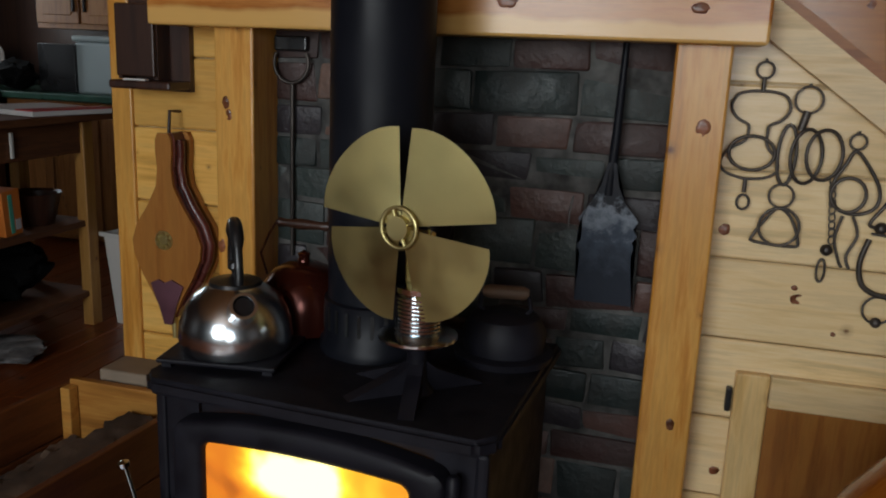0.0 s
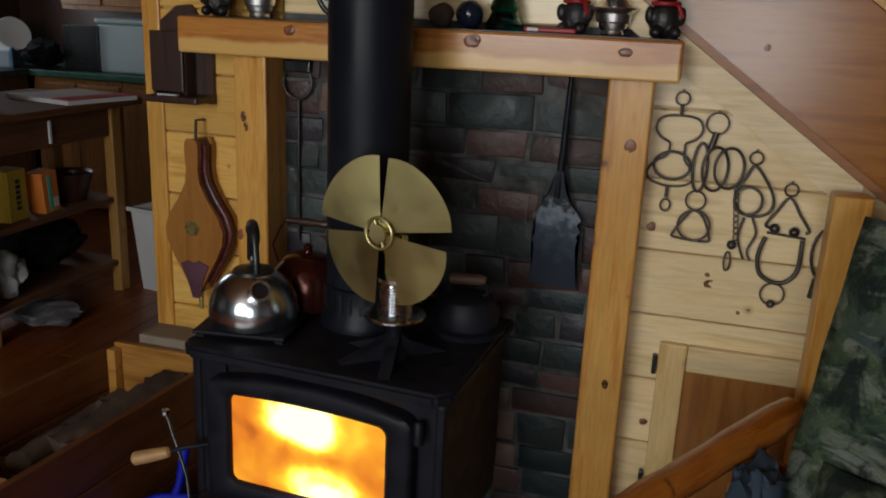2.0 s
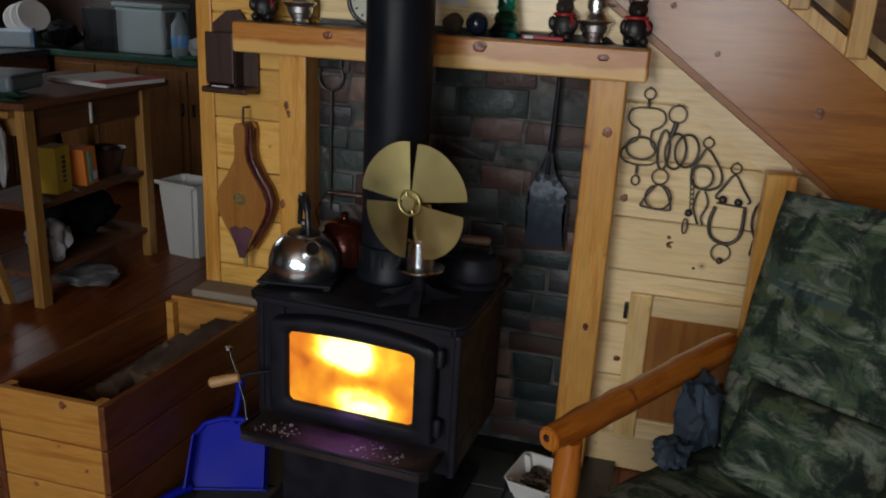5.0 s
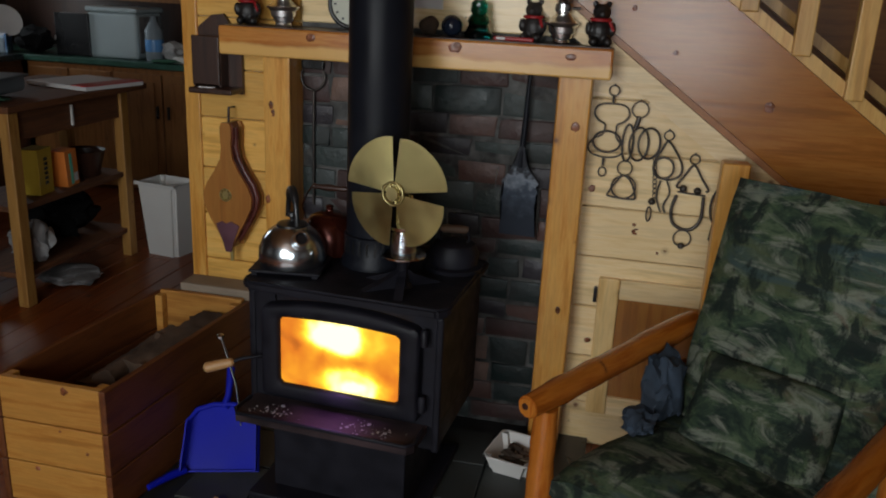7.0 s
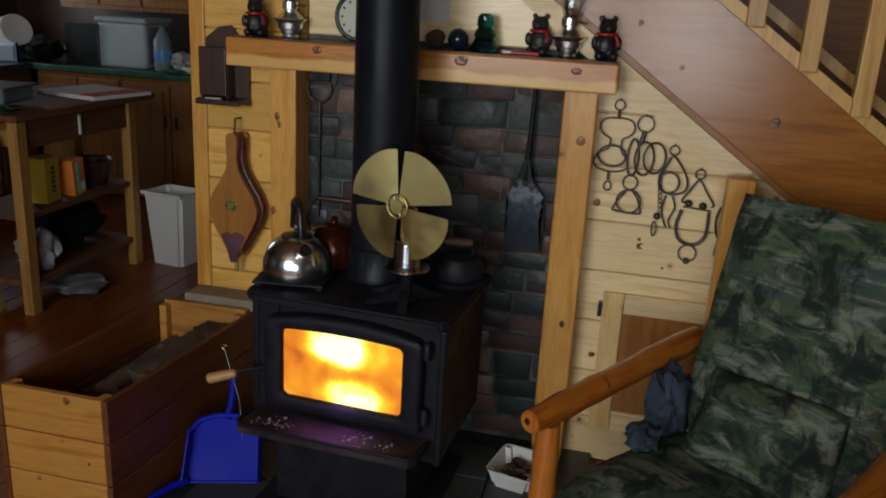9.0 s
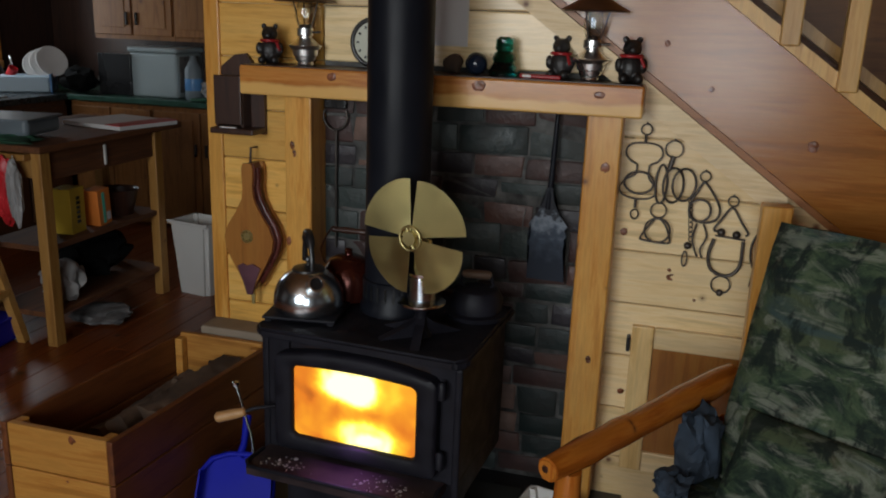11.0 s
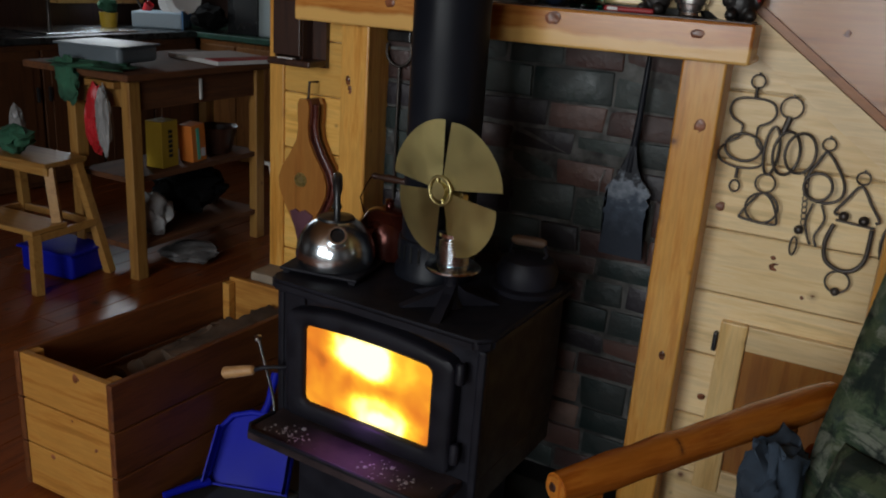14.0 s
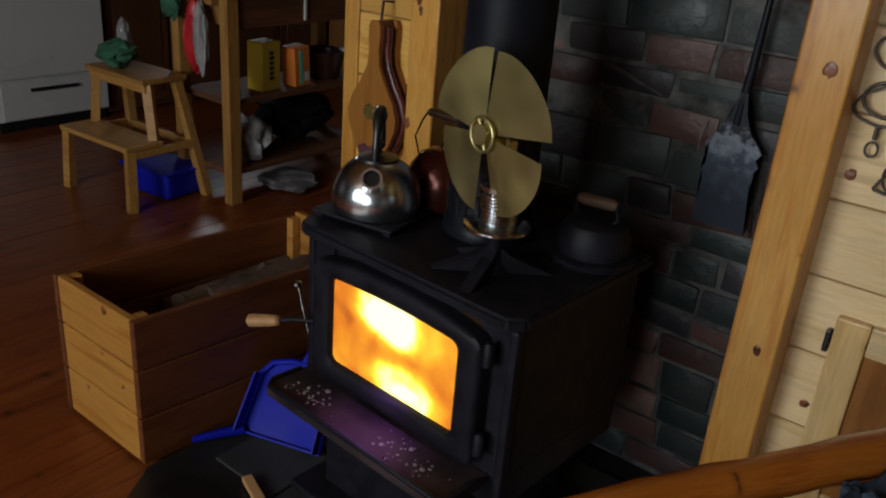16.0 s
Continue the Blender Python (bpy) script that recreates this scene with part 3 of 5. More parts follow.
shape = [(rounded(-0.228, 0.228, 0.35, 0.618, 0.02, 0.026), 0.034), (rounded(-0.228, 0.228, 0.35, 0.618, 0.02, 0.026), 0.008),
         (rounded(-0.226, 0.226, 0.352, 0.616, 0.02, 0.026), 0.001), (rounded(-0.219, 0.219, 0.359, 0.609, 0.02, 0.026), -0.004),
         (rounded(GX0 - 0.01, GX1 + 0.01, GZ0 - 0.01, GZ1 + 0.008, 0.02, 0.009), -0.004), (rounded(GX0 - 0.003, GX1 + 0.003, GZ0 - 0.003, GZ1 + 0.002, 0.018, 0.008), 0.0),
         (rounded(GX0, GX1, GZ0, GZ1, 0.016, 0.007), 0.006), (rounded(GX0, GX1, GZ0, GZ1, 0.016, 0.007), 0.016)]
rings = [[door.verts.new((x, y, z)) for x, z in pts] for pts, y in shape]
for p, q in zip(rings, rings[1:]):
    for k in range(len(p)):
        j = (k + 1) % len(p)
        door.faces.new((p[k], p[j], q[j], q[k]))
dr = part("fire_door", door, iron, stove, "arched black fire door", True)
part("fire", box(GX0 - 0.01, 0.012, GZ0 - 0.01, GX1 + 0.01, 0.03, GZ1 + 0.015), fire_mat, stove, "orange flames behind the door glass")
part("hinge", lathe([(0.011, 0), (0.011, 0.04), (0.006, 0.046)], 14, m=pose(0.238, 0.008, 0.575)), iron, dr, smooth=True)
part("hinge", lathe([(0.011, 0), (0.011, 0.04), (0.006, 0.046)], 14, m=pose(0.238, 0.008, 0.385)), iron, dr, smooth=True)
hd = part("door_handle", tube([(-0.225, 0.0, 0.47), (-0.27, -0.03, 0.466), (-0.3, -0.04, 0.452)], 0.005), iron, dr, smooth=True)
part("grip", lathe([(0.006, 0), (0.0115, 0.005), (0.0135, 0.03), (0.0145, 0.066), (0.0145, 0.078), (0.008, 0.084)], 18, m=pose(-0.292, -0.037, 0.456, 0, -105, 20)), handle_wood, hd, "pale turned wooden grip", True)
part("ash_lip", flat([(-0.262, 0.03), (-0.27, -0.075), (-0.255, -0.1), (0.235, -0.1), (0.25, -0.08), (0.25, 0.03)], 0.314, 0.334), rust_iron, stove, "rusty ash-strewn ledge below the door")
part("ledge_rim", tube([(-0.264, 0.0, 0.336), (-0.268, -0.075, 0.336), (-0.252, -0.096, 0.336), (0.232, -0.096, 0.336), (0.246, -0.078, 0.336), (0.247, 0.0, 0.336)], 0.006), iron, stove, smooth=True)
part("pedestal", box(-0.21, 0.03, 0.045, 0.19, 0.4, 0.257, 0.004), iron, stove)
part("base_plate", box(-0.262, -0.035, 0.031, 0.24, 0.43, 0.05, 0.006), iron, stove)
part("badge", box(-0.02, -0.036, 0.05, 0.01, -0.028, 0.062), ash, stove)
ashes = bmesh.new()
for k in range(110):
    cx = random.choice((-0.19, -0.17, -0.15, 0.06, 0.1, 0.12, 0.15)) + random.gauss(0, 0.03)
    cy = -0.05 + random.gauss(0, 0.02)
    if -0.25 < cx < 0.23 and -0.09 < cy < 0.0:
        bmesh.ops.create_icosphere(ashes, subdivisions=1, radius=abs(random.gauss(0, 0.0022)) + 0.0007, matrix=pose(cx, cy, 0.3345) @ Matrix.Diagonal((1, 1, 0.6, 1)))
solid("ash_flakes", ashes, ash, "grey ash flakes scattered on the stove ledge", "ash", pose(FX, FY, 0, 0, 0, YAW), kind="stuff")

# pipe
PX, PY = -0.56, 1.235
pipe = thing("stove_pipe", "matt black stove pipe rising from the stove", "stove pipe")
part("pipe", lathe([(0.087, 0.75), (0.087, 2.72)], 40, m=pose(PX, PY, 0)), pipe_black, pipe, smooth=True)
part("collar", lathe([(0.1, 0.68), (0.1, 0.7), (0.093, 0.71), (0.093, 0.775), (0.087, 0.778)], 40, m=pose(PX, PY, 0)), pipe_black, pipe, smooth=True)
for k in range(9):
    a = math.radians(215 + 14 * k)
    part("vent_slot", box(-0.003, -0.0015, 0.725, 0.003, 0.003, 0.765), slate_edge, pipe).matrix_world = pose(PX + 0.0935 * math.cos(a), PY + 0.0935 * math.sin(a), 0, 0, 0, math.degrees(a) + 90)

# ---- hearth ----
hearth = thing("hearth_pad", "dark slate hearth pad with black border", "hearth", kind="structure")
part("border", flat([(-1.13, 1.6), (-1.13, 0.745), (-1.05, 0.62), (-0.75, 0.42), (0.1, 0.42), (0.1, 1.6)], -0.01, 0.022), slate_edge, hearth)
for i, x in enumerate((-1.04, -0.83, -0.62, -0.41, -0.2)):
    for j, y in enumerate((0.66, 0.87, 1.08, 1.29)):
        if not (i == 0 and j == 0):
            part("tile", box(x, y, 0.022, x + 0.204, y + 0.204, 0.03, 0.002, 1), slate, hearth)

# ---- kettle, trivet, fan, pots on the stove ----
TOPZ = 0.682
tr = thing("kettle_trivet", "square black iron trivet on the stove", "trivet", pose(-0.77, 1.115, TOPZ, 0, 0, 8))
part("plate", box(-0.1, -0.1, 0.008, 0.1, 0.1, 0.016, 0.003), iron, tr)
for sx in (-0.085, 0.085):
    for sy in (-0.085, 0.085):
        part("foot", box(sx - 0.008, sy - 0.008, 0, sx + 0.008, sy + 0.008, 0.008), iron, tr)
ket = thing("kettle", "polished steel dome kettle with black handle", "kettle", pose(-0.766, 1.105, TOPZ + 0.016, 0, 0, 0) @ Matrix.Scale(1.06, 4))
part("body", lathe([(0.07, 0), (0.086, 0.003), (0.09, 0.02), (0.0875, 0.045), (0.078, 0.07), (0.062, 0.09), (0.045, 0.102), (0.04, 0.105)], 48), steel, ket, smooth=True)
lid = part("lid", lathe([(0.042, 0.104), (0.04, 0.109), (0.015, 0.114), (0.006, 0.116), (0.006, 0.124), (0.012, 0.13), (0.01, 0.138), (0.002, 0.14)], 28), black, ket, "black lid with knob", True)
hp = [(-0.03 * math.cos(a), 0.042 * math.cos(a), 0.115 + 0.085 * math.sin(a)) for a in [math.pi * k / 14 for k in range(15)]]
part("handle", tube(hp, [0.007] * 4 + [0.011] * 7 + [0.007] * 4), black, ket, "black arched handle", True)
sp = part("spout", lathe([(0.024, 0), (0.0195, 0.03), (0.0205, 0.046), (0.016, 0.046), (0.014, 0.03)], 24, m=pose(0.036, -0.05, 0.072, 58, 0, 36)), steel, ket, smooth=True)
# Black disc set into the spout for the shade inside it.
part("spout_mouth", lathe([(0.0145, 0.036), (0.014, 0.04)], 20, m=pose(0.036, -0.05, 0.072, 58, 0, 36)), black, sp, "black disc for the shade in the spout")
ck = thing("copper_kettle", "dark copper kettle with wooden bail handle", "kettle", pose(-0.715, 1.265, TOPZ))
part("body", lathe([(0.06, 0), (0.078, 0.01), (0.082, 0.05), (0.075, 0.09), (0.055, 0.118), (0.03, 0.13), (0.012, 0.133), (0.01, 0.14), (0.012, 0.148), (0.003, 0.153)], 40), copper, ck, smooth=True)
part("bail", tube([(-0.075, 0, 0.1), (-0.088, 0, 0.14), (-0.07, 0, 0.18), (-0.055, 0, 0.202)], 0.0022), copper, ck, smooth=True)
part("bail", tube([(0.075, 0, 0.1), (0.088, 0, 0.14), (0.07, 0, 0.18), (0.055, 0, 0.202)], 0.0022), copper, ck, smooth=True)
part("grip", lathe([(0.005, 0), (0.009, 0.006), (0.007, 0.02), (0.0105, 0.05), (0.007, 0.085), (0.009, 0.1), (0.005, 0.11)], 16, m=pose(-0.055, 0, 0.202, 0, 90, 0)), dark_wood, ck, "turned dark wood grip", True)
pot = thing("cast_iron_pot", "small black iron pot with wooden handle", "pot", pose(-0.335, 1.27, TOPZ, 0, 0, 0))
part("rim", lathe([(0.085, 0), (0.088, 0.012), (0.075, 0.016)], 36), iron, pot, smooth=True)
part("body", lathe([(0.07, 0.014), (0.074, 0.05), (0.06, 0.075), (0.03, 0.085)], 36), iron, pot, smooth=True)
part("grip", lathe([(0.008, 0), (0.012, 0.01), (0.012, 0.07), (0.008, 0.08)], 16, m=pose(-0.04, -0.01, 0.118, 0, 90, 8)), scorched_wood, pot, "scorched wooden grip", True)
part("handle_arm", tube([(0.04, -0.005, 0.115), (0.045, 0, 0.09), (0.03, 0, 0.075)], 0.004), iron, pot, smooth=True)
part("handle_arm", tube([(-0.04, -0.01, 0.118), (-0.045, -0.01, 0.09), (-0.03, 0, 0.075)], 0.004), iron, pot, smooth=True)

HZ = 0.948
st = thing("fan_stand", "black iron star-footed stand on the stove", "stand", pose(-0.433, 1.068, TOPZ, 0, 0, -15))
part("column", lathe([(0.03, 0), (0.018, 0.02), (0.015, 0.06), (0.026, 0.084)], 24), iron, st, smooth=True)
for a in (-65, 55, 175, 235):
    leg = slab([(0.012, 0.0), (0.115, 0.0), (0.03, 0.035), (0.012, 0.05)], -0.012, 0.012)
    part("leg", leg, iron, st).matrix_local = pose(0, 0, 0.0005, 0, 0, a)
fan = thing("stove_fan", "brass bladed hot-air engine stove fan", "fan", pose(-0.433, 1.068, TOPZ + 0.085, 0, 0, -15))
part("base_disc", lathe([(0.058, 0), (0.062, 0.004), (0.062, 0.008), (0.05, 0.012)], 40), steel, fan, smooth=True)
cool = [(0.03, 0.012)]
for k in range(9):
    z = 0.018 + k * 0.0062
    cool += [(0.037, z), (0.037, z + 0.003), (0.031, z + 0.0034), (0.031, z + 0.006)]
part("cooling_cylinder", lathe(cool + [(0.038, 0.078), (0.038, 0.086), (0.02, 0.09)], 32), steel, fan, "ribbed aluminium cylinder", True)
part("engine_column", box(-0.02, -0.012, 0.088, 0.02, 0.012, 0.17, 0.004), brass, fan)
part("rod", tube([(0.028, -0.01, 0.088), (0.026, -0.02, 0.18)], 0.003), steel, fan, smooth=True)
hub = part("flywheel", tube(ring_pts(-0.008, HZ - TOPZ - 0.085, 0.03, 0.03, -0.05, 24), 0.0035, True), brass, fan, smooth=True)
part("hub", lathe([(0.018, 0), (0.018, 0.012), (0.008, 0.016), (0.006, 0.06)], 24, m=pose(-0.008, -0.056, HZ - TOPZ - 0.085, -90, 0, 0)), brass, hub, smooth=True)
for k in range(4):
    a = math.pi / 2 * k + 0.4
    part("spoke", tube([(-0.008 + 0.016 * math.cos(a), -0.05, 0.181 + 0.016 * math.sin(a)), (-0.008 + 0.03 * math.cos(a), -0.05, 0.181 + 0.03 * math.sin(a))], 0.003), brass, hub, smooth=True)
blade = bmesh.new()
N, R = 12, 6
grid = [[None] * (N + 1) for _ in range(R + 1)]
for i in range(R + 1):
    r = 0.016 + (0.15 - 0.016) * i / R
    for j in range(N + 1):
        s = -1 + 2 * j / N
        a = s * 0.67
        rr = r * (1 - 0.035 * s ** 4 * (i / R) ** 3)
        grid[i][j] = blade.verts.new((rr * math.sin(a), -0.02 + 0.007 * s * (i / R + 0.3) - 0.012 * (1 - i / R), rr * math.cos(a)))
for i in range(R):
    for j in range(N):
        blade.faces.new((grid[i][j], grid[i][j + 1], grid[i + 1][j + 1], grid[i + 1][j]))
bmesh.ops.solidify(blade, geom=blade.faces[:], thickness=0.0012)
bme = mesh_of("blade", blade, brass, True)
for k in range(4):
    ob = new("blade", bme)
    ob.parent = fan
    ob.matrix_local = pose(-0.008, -0.012, HZ - TOPZ - 0.085) @ pose(0, 0, 0, 0, 90 * k - 47, 0)

# ---- things on the mantel ----
MZ = 1.3205


def oil_lamp(x, y):
    la = thing("oil_lamp", "nickel oil lamp with glass chimney and bronze shade", "lamp", pose(x, y, MZ) @ Matrix.Scale(1.38, 4), "oil lamps on the mantel")
    part("font", lathe([(0.017, 0), (0.019, 0.003), (0.017, 0.008), (0.022, 0.012), (0.0235, 0.02), (0.027, 0.022), (0.0285, 0.034), (0.0365, 0.041), (0.0375, 0.0435), (0.031, 0.046), (0.016, 0.06), (0.014, 0.062)], 32), silver, la, smooth=True)
    bu = part("burner", lathe([(0.012, 0.06), (0.018, 0.066), (0.018, 0.08), (0.011, 0.088)], 24), silver, la, smooth=True)
    part("knob", tube([(0.016, 0, 0.072), (0.036, 0, 0.073)], 0.0025), old_iron, bu, smooth=True)
    part("chimney", lathe([(0.016, 0.086), (0.022, 0.105), (0.016, 0.13), (0.014, 0.165), (0.0125, 0.165), (0.0145, 0.13), (0.0205, 0.105), (0.0145, 0.087)], 28), lamp_glass, la, "clear glass chimney", True)
    part("shade", lathe([(0.066, 0.135), (0.068, 0.137), (0.03, 0.158), (0.018, 0.172), (0.016, 0.172), (0.028, 0.155)], 36), shade_metal, la, "dark bronze cone shade", True)
    for k in range(3):
        a = 2.1 * k
        part("shade_wire", tube([(0.015 * math.cos(a), 0.015 * math.sin(a), 0.082), (0.034 * math.cos(a), 0.034 * math.sin(a), 0.15)], 0.0015), old_iron, la)
    return la


oil_lamp(-0.968, 1.525)
oil_lamp(-0.1, 1.512)


def bear(x, y, yaw, s=1.0):
    """A small seated figurine in one mesh."""
    bm = bmesh.new()

    def ball(cx, cy, cz, r, sx=1, sy=1, sz=1):
        bmesh.ops.create_uvsphere(bm, u_segments=16, v_segments=10, radius=r, matrix=pose(cx, cy, cz) @ Matrix.Diagonal((sx, sy, sz, 1)))
    ball(0, 0, 0.027, 0.024, 1, 0.9, 1.15)
    ball(0, -0.006, 0.064, 0.017, 1.05, 1, 0.95)
    ball(0, -0.021, 0.061, 0.008)
    for q in (-1, 1):
        ball(q * 0.013, -0.002, 0.08, 0.0062, 1, 0.6, 1)
        ball(q * 0.014, -0.02, 0.009, 0.0105, 0.9, 1.2, 0.85)
        ball(q * 0.023, -0.008, 0.033, 0.008, 0.9, 1, 1.7)
    fig = solid("bear_figurine", bm, resin, "small black seated bear figurine on the mantel", "figurine", pose(x, y, MZ, 0, 0, yaw) @ Matrix.Diagonal((s, s, s, 1)), "bear figurines", smooth=True)
    skin = fig.modifiers.new("skin", "REMESH")
    skin.mode, skin.voxel_size, skin.use_smooth_shade = "VOXEL", 0.0022, True
    sc = tube([(0.019 * s * math.cos(a), -0.004 + 0.017 * s * math.sin(a), 0) for a in [2 * math.pi * k / 20 for k in range(20)]], 0.0034 * s, True)
    tube([(0.016 * s, -0.012 * s, -0.002), (0.024 * s, -0.019 * s, -0.02 * s)], 0.0032 * s, bm=sc)
    solid("red_scarf", sc, red_paint, "red scarf round the bear figurine", "scarf", pose(x, y, MZ + 0.05 * s, 0, 0, yaw), smooth=True)


bear(-1.083, 1.52, 15, 1.4)
bear(-0.185, 1.535, -10, 1.4)
bear(0.008, 1.515, 10, 1.45)

ck = thing("mantel_clock", "round clock with pale face and dark rim", "clock", pose(-0.755, 1.56, MZ + 0.076))
part("face", lathe([(0.066, 0), (0.066, 0.012)], 40, m=pose(0, 0.0, 0, 90, 0, 0)), clock_face, ck)
part("rim", tube([(0.068 * math.cos(a), -0.01, 0.068 * math.sin(a)) for a in [2 * math.pi * k / 36 for k in range(36)]], 0.0075, True), black, ck, smooth=True)
for k in range(12):
    a = math.pi * k / 6
    part("hour_mark", box(-0.003, -0.0145, 0.046, 0.003, -0.0122, 0.054), black, ck).matrix_local = pose(0, 0, 0, 0, 30 * k, 0)
part("pointer", box(-0.002, -0.0165, 0, 0.002, -0.0145, 0.032), black, ck).matrix_local = pose(0, 0, 0, 0, 150, 0)
part("pointer", box(-0.0015, -0.0185, 0, 0.0015, -0.0165, 0.046), black, ck).matrix_local = pose(0, 0, 0, 0, 40, 0)
solid("glass_insulator", lathe([(0.034, 0), (0.036, 0.012), (0.03, 0.02), (0.024, 0.034), (0.028, 0.04), (0.024, 0.052), (0.0175, 0.058), (0.0215, 0.064), (0.02, 0.085), (0.012, 0.092)], 32), green_glass, "dark green glass insulator on the mantel", "insulator", pose(-0.347, 1.52, MZ) @ Matrix.Scale(1.2, 4), smooth=True)
sf = bmesh.new()
bmesh.ops.create_uvsphere(sf, u_segments=20, v_segments=12, radius=0.032)
solid("glass_float", sf, black_glass, "small dark blue glass ball", "ball", pose(-0.425, 1.51, MZ + 0.032), smooth=True)
rk = bmesh.new()
bmesh.ops.create_icosphere(rk, subdivisions=3, radius=0.03)
solid("rock_specimen", rough_up(rk, 0.012, 30), bark, "dark rough rock on the mantel", "rock", pose(-0.505, 1.55, MZ + 0.024), smooth=True)
kn = thing("pocket_knife", "red handled folded knife lying on the mantel", "knife", pose(-0.235, 1.49, MZ, 0, 0, -6))
part("handle", box(-0.06, -0.008, 0.0, 0.06, 0.008, 0.012, 0.004), red_paint, kn)
part("label_plate", box(-0.05, -0.0095, 0.003, -0.025, -0.0075, 0.01), paper, kn)
solid("wall_note", box(-0.573, 1.576, 1.396, -0.471, 1.579, 1.53), paper, "white paper note pinned to the wall", "note")

# ---- letter box, bellows ----
lb = thing("wall_letter_box", "dark wooden letter holder hung on the wall", "letter holder")
part("back_board", slab([(-1.285, 1.09), (-1.137, 1.09), (-1.137, 1.29), (-1.165, 1.3), (-1.2, 1.345), (-1.24, 1.34), (-1.29, 1.3)], 1.575, 1.592), dark_wood, lb)
part("front_board", box(-1.284, 1.515, 1.122, -1.188, 1.527, 1.277, 0.003), dark_wood, lb)
part("side_board", box(-1.287, 1.527, 1.115, -1.277, 1.575, 1.262), dark_wood, lb)
part("side_board", box(-1.196, 1.527, 1.115, -1.186, 1.575, 1.262), dark_wood, lb)
part("bottom_tray", box(-1.288, 1.49, 1.095, -1.135, 1.575, 1.114, 0.005), dark_wood, lb)
part("match_paper", box(-1.255, 1.498, 1.114, -1.2, 1.513, 1.117), paper, lb, "scrap of white paper")

bl = thing("fireplace_bellows", "wooden fireplace bellows with leather sides", "bellows")


def bellows_outline(cx, grow=0.0):
    half = [(0.013, 1.0), (0.02, 0.985), (0.02, 0.955), (0.017, 0.92), (0.022, 0.88), (0.045, 0.835), (0.075, 0.79), (0.089, 0.75), (0.085, 0.715), (0.065, 0.67), (0.042, 0.63), (0.024, 0.595), (0.012, 0.57)]
    return [(cx - w - grow, z) for w, z in half] + [(cx + w + grow, z) for w, z in half[::-1]]


part("front_board", slab(bellows_outline(-1.178), 1.522, 1.532), bellow_wood, bl)
part("leather_body", slab(bellows_outline(-1.171, -0.003), 1.532, 1.575), leather, bl, "oxblood leather sides")
part("back_board", slab(bellows_outline(-1.163), 1.575, 1.59), bellow_wood, bl)
part("side_piping", tube([(-1.172 + w, 1.552, z) for w, z in [(0.02, 0.985), (0.02, 0.955), (0.017, 0.92), (0.024, 0.88), (0.047, 0.835), (0.077, 0.79), (0.091, 0.75), (0.087, 0.715), (0.067, 0.67), (0.044, 0.63), (0.024, 0.595)]], 0.01), leather, bl, smooth=True)
part("nozzle_leather", slab([(-1.22, 0.652), (-1.2, 0.662), (-1.185, 0.655), (-1.165, 0.664), (-1.135, 0.65), (-1.155, 0.6), (-1.167, 0.555), (-1.187, 0.555), (-1.2, 0.6)], 1.517, 1.523), purple_leather, bl, "purple leather nozzle patch")
part("nozzle", lathe([(0.009, 0), (0.006, 0.05)], 16, m=pose(-1.177, 1.545, 0.565, 180, 0, 0)), brass, bl, smooth=True)
ros = lathe([(0.024, 0), (0.022, 0.003), (0.004, 0.004)], 12, m=pose(-1.184, 1.523, 0.755, 90, 0, 0))
for k in range(8):
    a = math.pi / 4 * k
    bmesh.ops.create_icosphere(ros, subdivisions=1, radius=0.006, matrix=pose(-1.184 + 0.015 * math.cos(a), 1.519, 0.755 + 0.015 * math.sin(a)))
part("rosette", ros, brass, bl, "pierced brass rosette", True)
part("peg", tube([(-1.176, 1.59, 1.045), (-1.176, 1.55, 1.048), (-1.177, 1.545, 0.99)], 0.004), dark_wood, bl, smooth=True)

# ledge behind the wood box
structure("trim_ledge", box(-1.354, 1.49, 0.0, -1.02, 1.592, 0.43, 0.006), ledge_stone, "low stone ledge under the panelling")

# ---- fire tools ----
fk = thing("toasting_fork", "black iron toasting fork hanging on the brick", "fork")
part("shaft", tube([(-0.886, 1.572, 1.125), (-0.888, 1.575, 0.74)], 0.0045), old_iron, fk, smooth=True)
part("loop", tube([(-0.888 + 0.04 * math.cos(a), 1.57, 1.165 + 0.042 * math.sin(a)) for a in [math.radians(150 + 12 * k) for k in range(21)]], 0.004), old_iron, fk, smooth=True)
part("cap", box(-0.925, 1.562, 1.19, -0.85, 1.584, 1.222, 0.004), black, fk)
sh = thing("fire_shovel", "black iron fire shovel hanging on the brick", "shovel")
part("shaft", tube([(-0.186, 1.555, 1.235), (-0.19, 1.548, 1.05), (-0.195, 1.545, 0.94)], [0.006, 0.009, 0.011]), pipe_black, sh, smooth=True)
zig = []
for k in range(7):
    zig.append((-0.142 + (0.009 if k % 2 else 0.0), 0.905 - 0.014 * k))
zl = []
for k in range(7):
    zl.append((-0.241 - (0.009 if k % 2 else 0.0), 0.82 + 0.014 * k))
bmb = slab([(-0.2, 1.005), (-0.184, 1.005), (-0.176, 0.96), (-0.16, 0.925)] + zig + [(-0.132, 0.72), (-0.246, 0.722)] + zl + [(-0.226, 0.925), (-0.21, 0.96)], 1.538, 1.545)
bmesh.ops.triangulate(bmb, faces=[f for f in bmb.faces if len(f.verts) > 4])
part("blade", bmb, shovel_iron, sh, "scalloped ash-dusted blade")
hk = tube([(-0.268, 1.585, 0.925), (-0.27, 1.56, 0.9), (-0.27, 1.556, 0.865)], 0.002)
solid("wall_hook_chain", hk, ash, "thin pale hook hanging on the brick", "hook", smooth=True)

# ---- hanging horse bits ----
IY = 1.558


